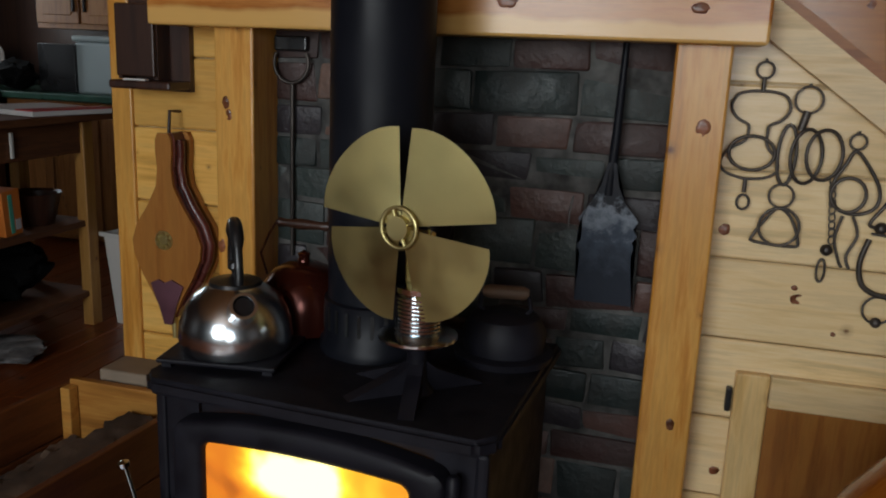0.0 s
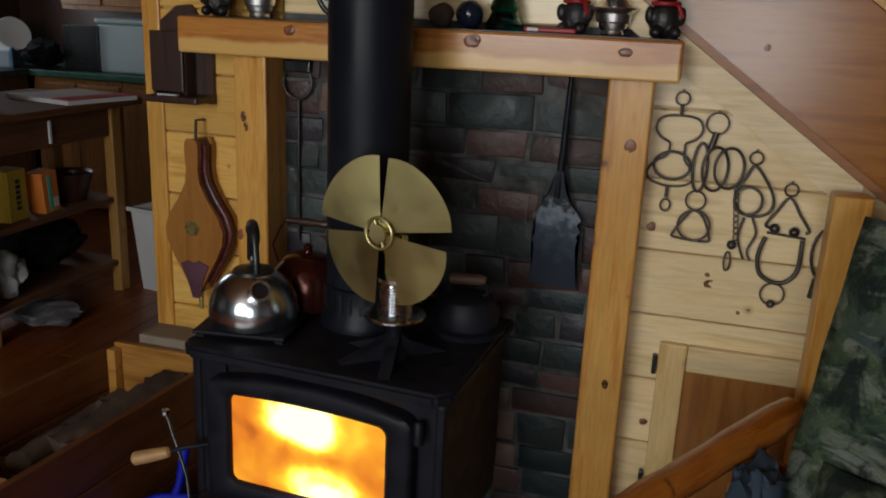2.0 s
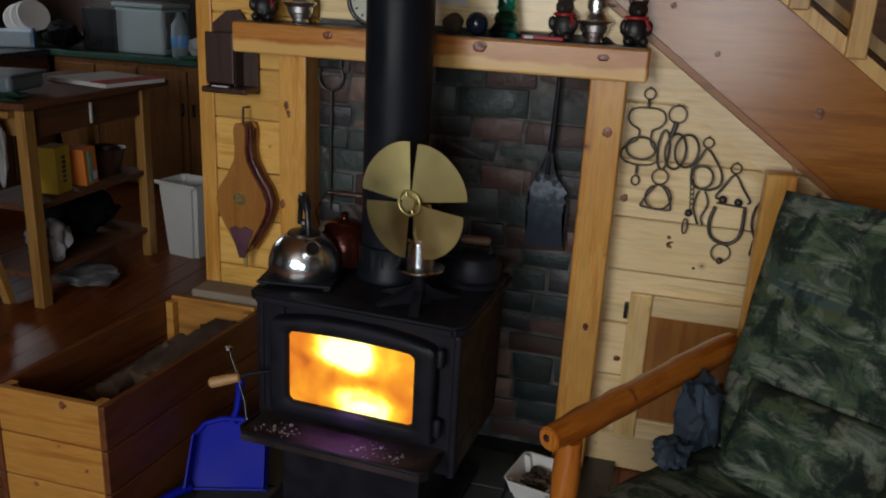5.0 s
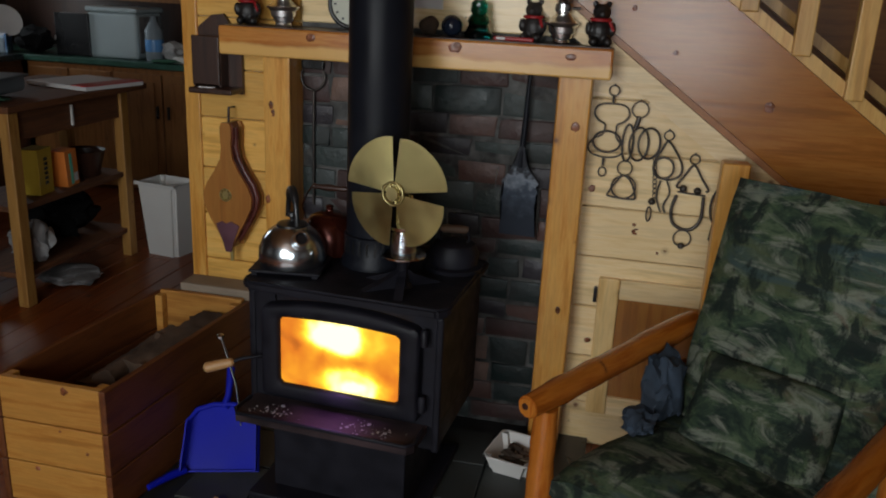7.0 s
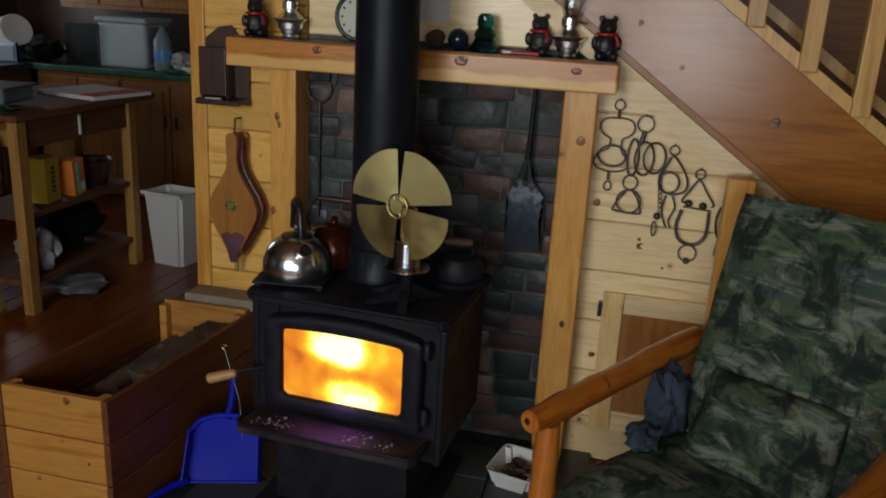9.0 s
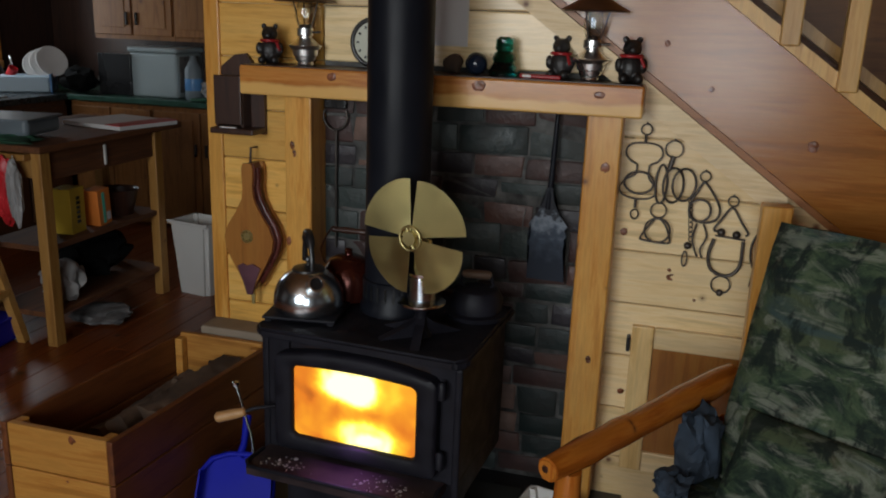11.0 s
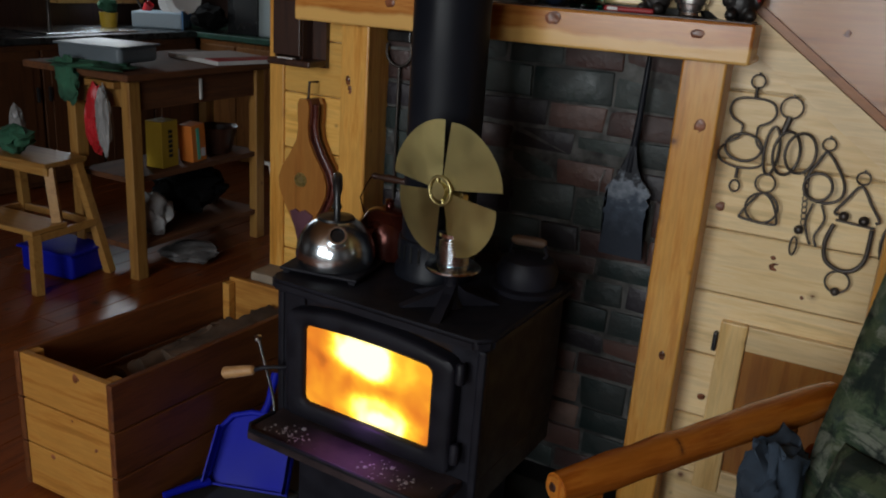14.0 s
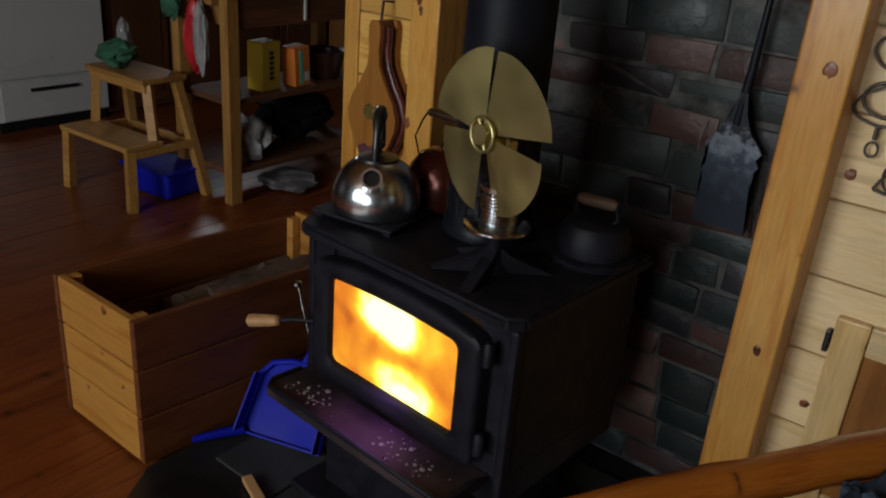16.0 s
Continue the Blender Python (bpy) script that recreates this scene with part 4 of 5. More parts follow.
def iron_set(label, parts):
    h = thing("hanging_bit", label, "horse bit", None, "horse bits on the panelling")
    for nm, bm in parts:
        part(nm, bm, old_iron, h, smooth=True)
    return h


def bar(points, radius, closed=False):
    """A forged bar bent smoothly through its points."""
    p = [Vector(q) for q in points]
    n = len(p)
    if 3 < n < 16:
        out = []
        for i in range(n if closed else n - 1):
            a, b, c, d = (p[(i + k) % n] if closed else p[min(max(i + k, 0), n - 1)] for k in (-1, 0, 1, 2))
            for t in (0.0, 0.25, 0.5, 0.75):
                out.append(0.5 * (2 * b + (c - a) * t + (2 * a - 5 * b + 4 * c - d) * t * t + (3 * b - a - 3 * c + d) * t ** 3))
        p = out if closed else out + [p[-1]]
    return tube(p, 0.82 * radius, closed)


def nail_ring(cx, cz, r=0.014):
    return [("hook", bar([(cx, 1.576, cz + r), (cx, IY, cz + r + 0.004)], 0.003)), ("ring", bar(ring_pts(cx, cz, r, r, IY), 0.0028, True))]


def knob(cx, cz, r=0.011):
    b = bmesh.new()
    bmesh.ops.create_uvsphere(b, u_segments=14, v_segments=10, radius=r, matrix=pose(cx, IY, cz))
    return ("knob", b)


iron_set("wrought iron bit of two bell-shaped loops", nail_ring(0.067, 1.192, 0.015) + [
    ("link", bar([(0.067, IY, 1.18), (0.067, IY, 1.155)], 0.005)),
    ("upper_loop", bar([(0.05, IY, 1.08), (0.048, IY, 1.092), (0.028, IY, 1.103), (0.016, IY, 1.122), (0.022, IY, 1.143), (0.04, IY, 1.152), (0.067, IY, 1.154), (0.094, IY, 1.152), (0.112, IY, 1.143), (0.118, IY, 1.122), (0.106, IY, 1.103), (0.086, IY, 1.092), (0.084, IY, 1.08)], 0.0034)),
    ("lower_loop", bar([(0.05, IY, 1.08), (0.046, IY, 1.062), (0.02, IY, 1.045), (0.006, IY, 1.022), (0.014, IY, 1.003), (0.04, IY, 0.993), (0.062, IY, 0.991), (0.09, IY, 0.995), (0.108, IY, 1.008), (0.106, IY, 1.03), (0.09, IY, 1.048), (0.084, IY, 1.062), (0.084, IY, 1.08)], 0.0033)),
    ("middle_ring", bar(ring_pts(0.06, 1.04, 0.041, 0.032, IY - 0.006), 0.004, True)),
    ("drop", bar([(0.055, IY, 0.99), (0.055, IY, 0.965)], 0.005)), ("end_ring", bar(ring_pts(0.055, 0.946, 0.011, 0.014, IY), 0.003, True))])
iron_set("wrought iron snaffle bit with stirrup ring", nail_ring(0.148, 1.142, 0.024) + [
    ("link", bar([(0.148, IY, 1.122), (0.14, IY, 1.085)], 0.009)),
    ("long_link", bar(ring_pts(0.122, 1.04, 0.016, 0.056, IY, 20), 0.0041, True)),
    ("wide_ring", bar(ring_pts(0.155, 1.04, 0.028, 0.05, IY - 0.006, 22, 0.008), 0.0041, True)),
    ("wide_ring", bar(ring_pts(0.185, 1.045, 0.032, 0.046, IY - 0.01, 22, 0.008), 0.0041, True)),
    ("small_ring", bar(ring_pts(0.122, 0.963, 0.022, 0.022, IY), 0.0028, True)),
    ("triangle_ring", bar([(0.122, IY, 0.94), (0.105, IY, 0.925), (0.08, IY, 0.883), (0.085, IY, 0.872), (0.15, IY, 0.868), (0.162, IY, 0.878), (0.145, IY, 0.922)], 0.0036, True)),
    ("round_ring", bar(ring_pts(0.124, 0.905, 0.036, 0.036, IY - 0.006), 0.0034, True))])
ch = []
for k in range(9):
    ch.append(("chain_link", bar(ring_pts(0.207 + 0.0015 * k, 1.0 - 0.014 * k, 0.005, 0.0085, IY, 10), 0.0018, True)))
iron_set("iron bit with chain and curved shanks", nail_ring(0.24, 1.072, 0.014) + [
    ("pear_loop", bar([(0.24, IY, 1.055), (0.225, IY, 1.03), (0.21, IY, 1.0), (0.207, IY, 0.97), (0.225, IY, 0.945), (0.258, IY, 0.94), (0.285, IY, 0.955), (0.288, IY, 0.985), (0.27, IY, 1.02)], 0.0041, True)),
    ("inner_ring", bar(ring_pts(0.235, 0.975, 0.03, 0.032, IY - 0.008), 0.004, True)),
    ("shank", bar([(0.232, IY, 0.935), (0.224, IY, 0.89), (0.236, IY, 0.85), (0.243, IY, 0.838)], 0.0034)),
    ("shank", bar([(0.25, IY, 0.935), (0.262, IY, 0.9), (0.248, IY, 0.86), (0.256, IY, 0.836)], 0.0034)),
    knob(0.213, 0.868), ("drop_link", bar(ring_pts(0.208, 0.828, 0.007, 0.022, IY, 14), 0.0028, True))] + ch)
iron_set("iron harness bit with horseshoe and knobs", nail_ring(0.323, 1.008, 0.014) + [
    ("hanger", bar([(0.288, IY, 0.918), (0.28, IY, 0.925), (0.298, IY, 0.955), (0.323, IY, 0.99), (0.35, IY, 0.952), (0.372, IY, 0.92), (0.366, IY, 0.912)], 0.004)),
    ("cross_bar", bar([(0.285, IY, 0.906), (0.367, IY, 0.9)], 0.0034)), knob(0.3, 0.917, 0.0115), knob(0.342, 0.913, 0.0115),
    ("horseshoe", bar([(0.283, IY, 0.895), (0.273, IY, 0.85), (0.28, IY, 0.812), (0.3, IY, 0.795), (0.325, IY, 0.79), (0.347, IY, 0.8), (0.362, IY, 0.83), (0.362, IY, 0.895)], 0.0062)),
    ("end_ring", bar(ring_pts(0.316, 0.762, 0.026, 0.026, IY), 0.0028, True)), knob(0.316, 0.738, 0.01)])
iron_set("partly hidden iron bit beside the short post", nail_ring(0.42, 0.95, 0.014) + [
    ("loop", bar(ring_pts(0.415, 0.87, 0.03, 0.06, IY, 20), 0.0041, True)), ("weight", bar([(0.405, IY, 0.81), (0.4, IY, 0.765)], 0.012))])

# ---- under-stair cupboard door ----
cd = thing("cupboard_door", "closed pale pine frame and panel cupboard door", "cupboard door", kind="structure")
part("stile", box(0.083, 1.552, 0.13, 0.148, 1.574, 0.606, 0.004), pale_z, cd)
part("stile", box(0.5, 1.552, 0.13, 0.565, 1.574, 0.606, 0.004), pale_z, cd)
part("rail", box(0.149, 1.553, 0.54, 0.499, 1.574, 0.606, 0.004), pine_x, cd)
part("rail", box(0.149, 1.553, 0.13, 0.499, 1.574, 0.196, 0.004), pine_x, cd)
part("panel", box(0.145, 1.564, 0.19, 0.502, 1.574, 0.545), bellow_wood, cd, "darker recessed pine panel")
for z in (0.52, 0.2):
    part("hinge", box(0.069, 1.556, z, 0.08, 1.576, z + 0.05, 0.003), black, cd)

# ---- wood box ----
wbx = thing("firewood_box", "open pine plank firewood box", "wood box")


def box_board(name, material, *b):
    """A board of the box, which has racked a little out of square."""
    bm = box(*b, 0.003)
    for v in bm.verts:
        v.co.x += 0.095 * (v.co.y - 0.755)
    return part(name, bm, material, wbx)


for k in range(3):
    z0, z1 = 0.012 + 0.13 * k, 0.138 + 0.13 * k
    box_board("end_board", box_end, -1.48, 0.752, z0, -1.172, 0.772, z1)
    box_board("end_board", box_end, -1.48, 1.458, z0, -1.172, 1.478, z1 + 0.01)
    box_board("side_board", box_side_shaded, -1.17, 0.75, z0, -1.152, 1.48, z1)
    box_board("side_board", box_side_shaded, -1.5, 0.75, z0, -1.482, 1.48, z1)
box_board("bottom", box_side_shaded, -1.48, 0.775, 0.0, -1.172, 1.456, 0.012)
for x, y in ((-1.48, 1.428), (-1.2, 1.428), (-1.48, 0.774), (-1.2, 0.774)):
    box_board("cleat", box_end, x, y, 0.013, x + 0.026, y + 0.028, 0.396)
for x, z, r in ((-1.276, 0.382, 0.013), (-1.221, 0.2, 0.006), (-1.385, 0.124, 0.008), (-1.3, 0.255, 0.005)):
    kb = lathe([(1.0, 0.0), (0.9, 0.6), (0.1, 1.0)], 14, m=Matrix.Translation((x, 0.752, z)) @ Matrix.Diagonal((r, 0.0012, r, 1)) @ pose(0, 0, 0, 90, 0, 0))
    part("knot", rough_up(kb, 0.002, 90, x), knot_brown, wbx, "dark resin knot", True)
random.seed(4)
def firewood(k, x, y, z, L, r, rx, rz):
    """A split billet: a wedge section with ragged bark on its round side."""
    bm = bmesh.new()
    rings = []
    for i in range(25):
        ring = []
        for j in range(20):
            a = 2 * math.pi * j / 20
            cut = min(1.0, 0.62 / max(0.2, abs(math.cos(a - 0.6 * k))) if math.cos(a - 0.6 * k) > 0 else 1.0)
            q = r * cut * (1 + 0.26 * noise.noise(Vector((3.0 * math.cos(a), 3.0 * math.sin(a), 0.9 * i + 7 * k))) + 0.2 * noise.noise(Vector((7 * math.cos(a), 7 * math.sin(a), 0.6 * i + k))))
            ring.append(bm.verts.new((q * math.cos(a), -L / 2 + L * i / 24, q * math.sin(a))))
        rings.append(ring)
    for p, q in zip(rings, rings[1:]):
        for j in range(20):
            bm.faces.new((p[j], p[(j + 1) % 20], q[(j + 1) % 20], q[j]))
    bm.faces.new(rings[0][::-1])
    bm.faces.new(rings[-1])
    solid("firewood_log", bm, bark, "rough bark-covered split log in the box", "log", pose(x, y, z, rx, 0, rz), "logs in the wood box", smooth=True)


for k in range(12):
    row = k // 4
    firewood(k, -1.398 + 0.068 * (k % 4) + 0.006 * row, 1.2 + random.uniform(-0.03, 0.03), 0.056 + 0.084 * row, random.uniform(0.36, 0.44), random.uniform(0.038, 0.044), random.uniform(-2, 2), -5 + random.uniform(-3, 3))
firewood(13, -1.23, 1.24, 0.318, 0.4, 0.05, 3, -9)
firewood(14, -1.31, 1.15, 0.306, 0.34, 0.04, 2, -3)

# ---- dustpan, brush, hearth bits ----
dp = thing("dustpan", "blue plastic dustpan leaning beside the stove", "dustpan", pose(-0.968, 1.012, 0.034, 0, 0, 17.5))
LEAN = pose(0, -0.004, 0.003, -37, 0, 0)
pan = bmesh.new()
o = [(-0.112, 0.0), (0.112, 0.0), (0.105, 0.15), (0.08, 0.185), (0.03, 0.2), (-0.03, 0.2), (-0.08, 0.185), (-0.105, 0.15)]
slab(o, 0.0, 0.006, pan)
for sx in (-1, 1):
    slab([(sx * 0.112, 0.0), (sx * 0.105, 0.15), (sx * 0.1, 0.15), (sx * 0.107, 0.0)][::sx], -0.045, 0.0, pan)
tube([(x * 0.99, -0.008, z) for x, z in o[1:] + o[:1]], 0.008, bm=pan)
pn = part("pan", pan, blue, dp, smooth=False)
pn.matrix_local = LEAN
hn = part("handle", tube([(0, -0.002, 0.19), (0.01, -0.004, 0.23), (0.012, -0.004, 0.315)], [0.014, 0.01, 0.013]), blue, dp, smooth=True)
hn.matrix_local = LEAN
part("pan_lip", box(-0.118, -0.012, -0.003, 0.118, 0.0, 0.004, 0.002), blue, dp).matrix_local = LEAN
part("flap", tube([(-0.1, -0.01, 0.014), (-0.14, -0.045, 0.013), (-0.185, -0.1, 0.013)], [0.013, 0.012, 0.009]), blue, dp, smooth=True)
tg = thing("fire_tool", "steel fire tool standing behind the stove", "fire tool")
part("shaft", tube([(-0.935, 1.11, 0.034), (-0.95, 1.1, 0.28), (-0.985, 1.085, 0.44)], 0.004), steel, tg, smooth=True)
part("knob", lathe([(0.006, 0), (0.011, 0.004), (0.011, 0.012), (0.004, 0.016)], 16, m=pose(-0.986, 1.084, 0.438, 0, -12, 0)), steel, tg, smooth=True)
solid("kindling_stick", box(-0.05, -0.012, 0, 0.05, 0.012, 0.016, 0.002), handle_wood, "pale split kindling stick on the hearth", "kindling", pose(-0.87, 0.85, 0.031, 0, 0, -20))
ty = thing("plastic_tray", "white plastic tub of kindling scraps", "tub", pose(-0.113, 1.325, 0.031, 0, 0, -12) @ Matrix.Diagonal((1, 1, 0.75, 1)))
tb = bmesh.new()
bt, tp = (0.062, 0.075), (0.078, 0.092)
vs = []
for (a, b), z in ((bt, 0.0), (tp, 0.075), ((tp[0] - 0.005, tp[1] - 0.005), 0.075), ((bt[0] - 0.004, bt[1] - 0.004), 0.005)):
    vs.append([tb.verts.new((sx * a, sy * b, z)) for sx, sy in ((-1, -1), (1, -1), (1, 1), (-1, 1))])
for a, b in zip(vs, vs[1:]):
    for k in range(4):
        tb.faces.new((a[k], a[(k + 1) % 4], b[(k + 1) % 4], b[k]))
tb.faces.new(vs[0][::-1])
tb.faces.new(vs[-1])
vert = [e for e in tb.edges if abs(e.verts[0].co.z - e.verts[1].co.z) > 0.03]
bmesh.ops.bevel(tb, geom=vert, offset=0.018, segments=4, affect="EDGES")
part("tub", tb, white_plastic, ty, smooth=True)
part("rim", tube([(tp[0] * 0.99 * c, tp[1] * 0.99 * s, 0.075) for c, s in ((-0.8, -1), (0.8, -1), (1, -0.8), (1, 0.8), (0.8, 1), (-0.8, 1), (-1, 0.8), (-1, -0.8))], 0.004, True), white_plastic, ty, smooth=True)
scr = bmesh.new()
for k in range(26):
    bmesh.ops.create_icosphere(scr, subdivisions=1, radius=random.uniform(0.01, 0.018), matrix=pose(random.uniform(-0.03, 0.03), random.uniform(-0.042, 0.042), random.uniform(0.028, 0.055), random.uniform(0, 90), 0, random.uniform(0, 180)) @ Matrix.Diagonal((1.6, 0.7, 0.6, 1)))
solid("bark_scraps", rough_up(scr, 0.006, 60), bark, "brown bark scraps in the white tub", "bark", pose(-0.113, 1.325, 0.036, 0, 0, -12) @ Matrix.Diagonal((1, 1, 0.75, 1)), kind="stuff")

# ---- log armchair ----
CH = pose(-0.015, 0.715, 0, 0, 0, -32.8)
chair = thing("log_armchair", "varnished log armchair with landscape-print cushions", "armchair", CH)


def log(name, a, b, r0, r1, material=log_wood, seed=0.0):
    pts = [Vector(a).lerp(Vector(b), k / 12) for k in range(13)]
    rr = [(r0 + (r1 - r0) * k / 12) * (1 + 0.04 * math.sin(3.1 * k + seed)) for k in range(13)]
    rr[0] *= 0.86
    rr[-1] *= 0.86
    bm = tube(pts, rr, steps=18)
    rough_up(bm, 0.003, 14, seed)
    return part(name, bm, material, chair, smooth=True)


AW = 0.615
for sx, sd in ((0.0, 1.0), (AW, 4.0)):
    a = log("arm", (sx, -0.03, 0.575), (sx, 0.68, 0.6), 0.031, 0.036, seed=sd)
    part("arm_end", lathe([(0.024, 0), (0.022, 0.004)], 18, m=pose(sx, -0.031, 0.575, 90, 0, 0)), log_z, a, "paler sawn log end")
    part("knot", lathe([(0.009, 0), (0.007, 0.003)], 12, m=pose(sx - 0.004, -0.0345, 0.577, 90, 0, 0)), dark_wood, a)
    log("front_leg", (sx, 0.04, 0.0), (sx, 0.04, 0.55), 0.036, 0.03, log_z, sd + 1)
    log("rear_leg", (sx, 0.5, 0.0), (sx, 0.54, 0.57), 0.034, 0.032, log_z, sd + 2)
    log("side_rail", (sx, 0.03, 0.26), (sx, 0.55, 0.24), 0.026, 0.026, seed=sd + 3)
log("front_rail", (0.03, 0.05, 0.27), (AW - 0.03, 0.05, 0.27), 0.028, 0.028, seed=7)
log("back_rail", (0.03, 0.6, 0.5), (AW - 0.03, 0.6, 0.5), 0.026, 0.026, seed=8)
for k in range(4):
    log("back_slat", (0.12 + 0.125 * k, 0.6, 0.3), (0.12 + 0.125 * k, 0.72, 0.97), 0.018, 0.018, log_z, 9 + k)


def cushion(name, w, d, h, m, label, bow=0.02):
    bm = box(-w / 2, -d / 2, -h / 2, w / 2, d / 2, h / 2)
    bmesh.ops.subdivide_edges(bm, edges=bm.edges[:], cuts=9, use_grid_fill=True)
    for v in bm.verts:
        x, y, z = v.co.x / (w / 2), v.co.y / (d / 2), v.co.z / (h / 2)
        k = (1 - x ** 4) * (1 - y ** 4)
        v.co.z += math.copysign(bow, z) * k * abs(z) - (0.35 * h * z * (abs(x) ** 8 + abs(y) ** 8) * 0.5)
        v.co.x *= 1 - 0.03 * (z * z) * abs(x) ** 4 - 0.015 * (1 - y * y) * 0
        v.co += 0.006 * noise.noise_vector(v.co * 9 + Vector((w, d, h)))
    ob = part(name, bm, fabric, chair, label, True)
    ob.matrix_local = m
    return ob


cushion("seat_cushion", 0.56, 0.56, 0.13, pose(AW / 2, 0.32, 0.345, -2, 0, 0), "green landscape-print seat cushion")
cushion("back_cushion", 0.54, 0.66, 0.12, pose(AW / 2 + 0.03, 0.615, 0.705, 76, 0, 0), "green landscape-print back cushion")
cushion("lumbar_pillow", 0.34, 0.24, 0.09, pose(AW / 2 + 0.01, 0.465, 0.5, 62, 0, 0), "green landscape-print lumbar pillow", 0.03)
# ---- kitchen table, stool, clutter ----
tab = thing("kitchen_table", "pine work table with two lower shelves", "table", pose(-2.43, 2.0, 0))
part("tabletop", box(-0.57, -0.05, 0.875, 0.06, 0.98, 0.905, 0.006), table_wood_shaded, tab)
for x in (-0.33, 0.0):
    for y in (0.02, 0.82):
        part("leg", box(x - 0.025, y - 0.03, 0, x + 0.025, y + 0.03, 0.875, 0.004), leg_wood, tab)
ap = part("drawer_apron", box(-0.01, 0.055, 0.745, 0.012, 0.785, 0.87, 0.003), table_wood_shaded, tab)
part("drawer_pull", box(0.013, 0.405, 0.76, 0.022, 0.42, 0.855, 0.003), white_plastic, ap, "white vertical drawer pull")
part("end_apron", box(-0.3, 0.0, 0.76, -0.03, 0.02, 0.87, 0.003), leg_wood, tab)
part("back_apron", box(-0.34, 0.055, 0.745, -0.32, 0.785, 0.87, 0.003), table_wood_shaded, tab)
part("shelf", box(-0.31, 0.0, 0.435, 0.012, 0.84, 0.46, 0.003), table_wood_shaded, tab)
part("shelf", box(-0.31, 0.0, 0.13, 0.012, 0.84, 0.155, 0.003), table_wood_shaded, tab)

yb = thing("cereal_box", "yellow cardboard box with dark print on the shelf", "box", pose(-2.47, 2.27, 0.46, 0, 0, 6))
part("carton", box(-0.09, -0.055, 0, 0.0, 0.055, 0.21, 0.002), yellow_card, yb)
for k in range(6):
    part("print_bar", box(0.0005, -0.012, 0.045 + 0.022 * k, 0.0022, 0.014, 0.06 + 0.022 * k), black, yb)
ob2 = thing("snack_box", "orange carton with teal stripe and white label", "box", pose(-2.46, 2.45, 0.46, 4, 0, 4))
part("carton", box(-0.08, -0.05, 0, 0.0, 0.045, 0.175, 0.002), orange_card, ob2)
part("stripe", box(0.0005, -0.02, 0.01, 0.002, 0.0, 0.16), teal_card, ob2)
part("label_panel", box(0.0005, 0.008, 0.02, 0.002, 0.036, 0.06), paper, ob2)
solid("dark_basket", lathe([(0.07, 0), (0.1, 0.12), (0.105, 0.13), (0.09, 0.12), (0.06, 0.01)], 24), dark_wood, "dark brown woven bowl on the shelf", "bowl", pose(-2.55, 2.66, 0.46), smooth=True)


def crumple(name, label, cat, material, m, size, seed, amt=0.4):
    bm = bmesh.new()
    bmesh.ops.create_icosphere(bm, subdivisions=4, radius=1)
    for v in bm.verts:
        v.co += amt * noise.noise_vector(v.co * 1.8 + Vector((seed, 0, 0))) + 0.12 * noise.noise_vector(v.co * 6 + Vector((seed, 3, 0)))
    zmin = min(v.co.z for v in bm.verts)
    for v in bm.verts:
        v.co = Vector((v.co.x * size[0], v.co.y * size[1], (v.co.z - zmin) * size[2]))
    return solid(name, bm, material, label, cat, m, smooth=True)


crumple("folded_jeans", "crumpled blue-grey denim stuffed beside the chair cushion", "jeans", denim, pose(-0.015, 0.715, 0, 0, 0, -32.8) @ pose(0.085, 0.47, 0.4, 14, -8, 0), (0.035, 0.075, 0.1), 21.0, 0.5)
crumple("denim_sleeve", "rolled denim sleeve on the chair seat", "jeans", denim, pose(-0.015, 0.715, 0, 0, 0, -32.8) @ pose(0.075, 0.33, 0.405, 0, 0, 20), (0.04, 0.06, 0.035), 23.0, 0.4)

crumple("plastic_bag", "crumpled whitish plastic bag on the lower shelf", "bag", white_bag, pose(-2.5, 2.17, 0.155), (0.09, 0.09, 0.09), 1.0)
# Matt black lump stands in for the shade deep in the lower shelf.
crumple("black_bag", "matt black lump for the dark void on the lower shelf", "bag", void_pan_black, pose(-2.62, 2.52, 0.155), (0.15, 0.2, 0.1), 2.0)
crumple("rag", "grey crumpled rag on the floor under the table", "rag", ash, pose(-2.45, 2.36, 0.0), (0.13, 0.13, 0.03), 3.0)
crumple("green_towel", "green cloth draped over the table corner", "towel", green_cloth, pose(-2.68, 2.03, 0.893), (0.2, 0.13, 0.02), 4.0)
crumple("towel_end", "green cloth hanging down the table end", "towel", green_cloth, pose(-2.69, 1.925, 0.745), (0.06, 0.022, 0.095), 5.0)
tubb = thing("plastic_tub", "clear grey plastic dish tub on the table", "tub", pose(-2.68, 2.13, 0.925, 0, 0, 10))
part("tub", box(-0.16, -0.12, 0, 0.16, 0.14, 0.075, 0.02, 3), grey_plastic, tubb)
part("rim", box(-0.17, -0.13, 0.066, 0.17, 0.15, 0.076, 0.004), grey_plastic, tubb)
bk = thing("cutting_board", "white board with red edge on the table", "board", pose(-2.56, 2.72, 0.906, 0, 0, -12))
part("board", box(-0.2, -0.17, 0, 0.2, 0.2, 0.02, 0.003), paper, bk)
part("red_edge", box(0.1, -0.17, 0.0205, 0.2, 0.2, 0.024), red_bag, bk)
crumple("red_bag", "red and white plastic bag hanging at the table end", "bag", red_bag, pose(-2.545, 1.935, 0.55), (0.05, 0.028, 0.14), 6.0, 0.3)
crumple("printed_bag", "grey printed plastic bag hanging at the table end", "bag", white_bag, pose(-2.49, 1.925, 0.55), (0.032, 0.025, 0.14), 7.0, 0.3)
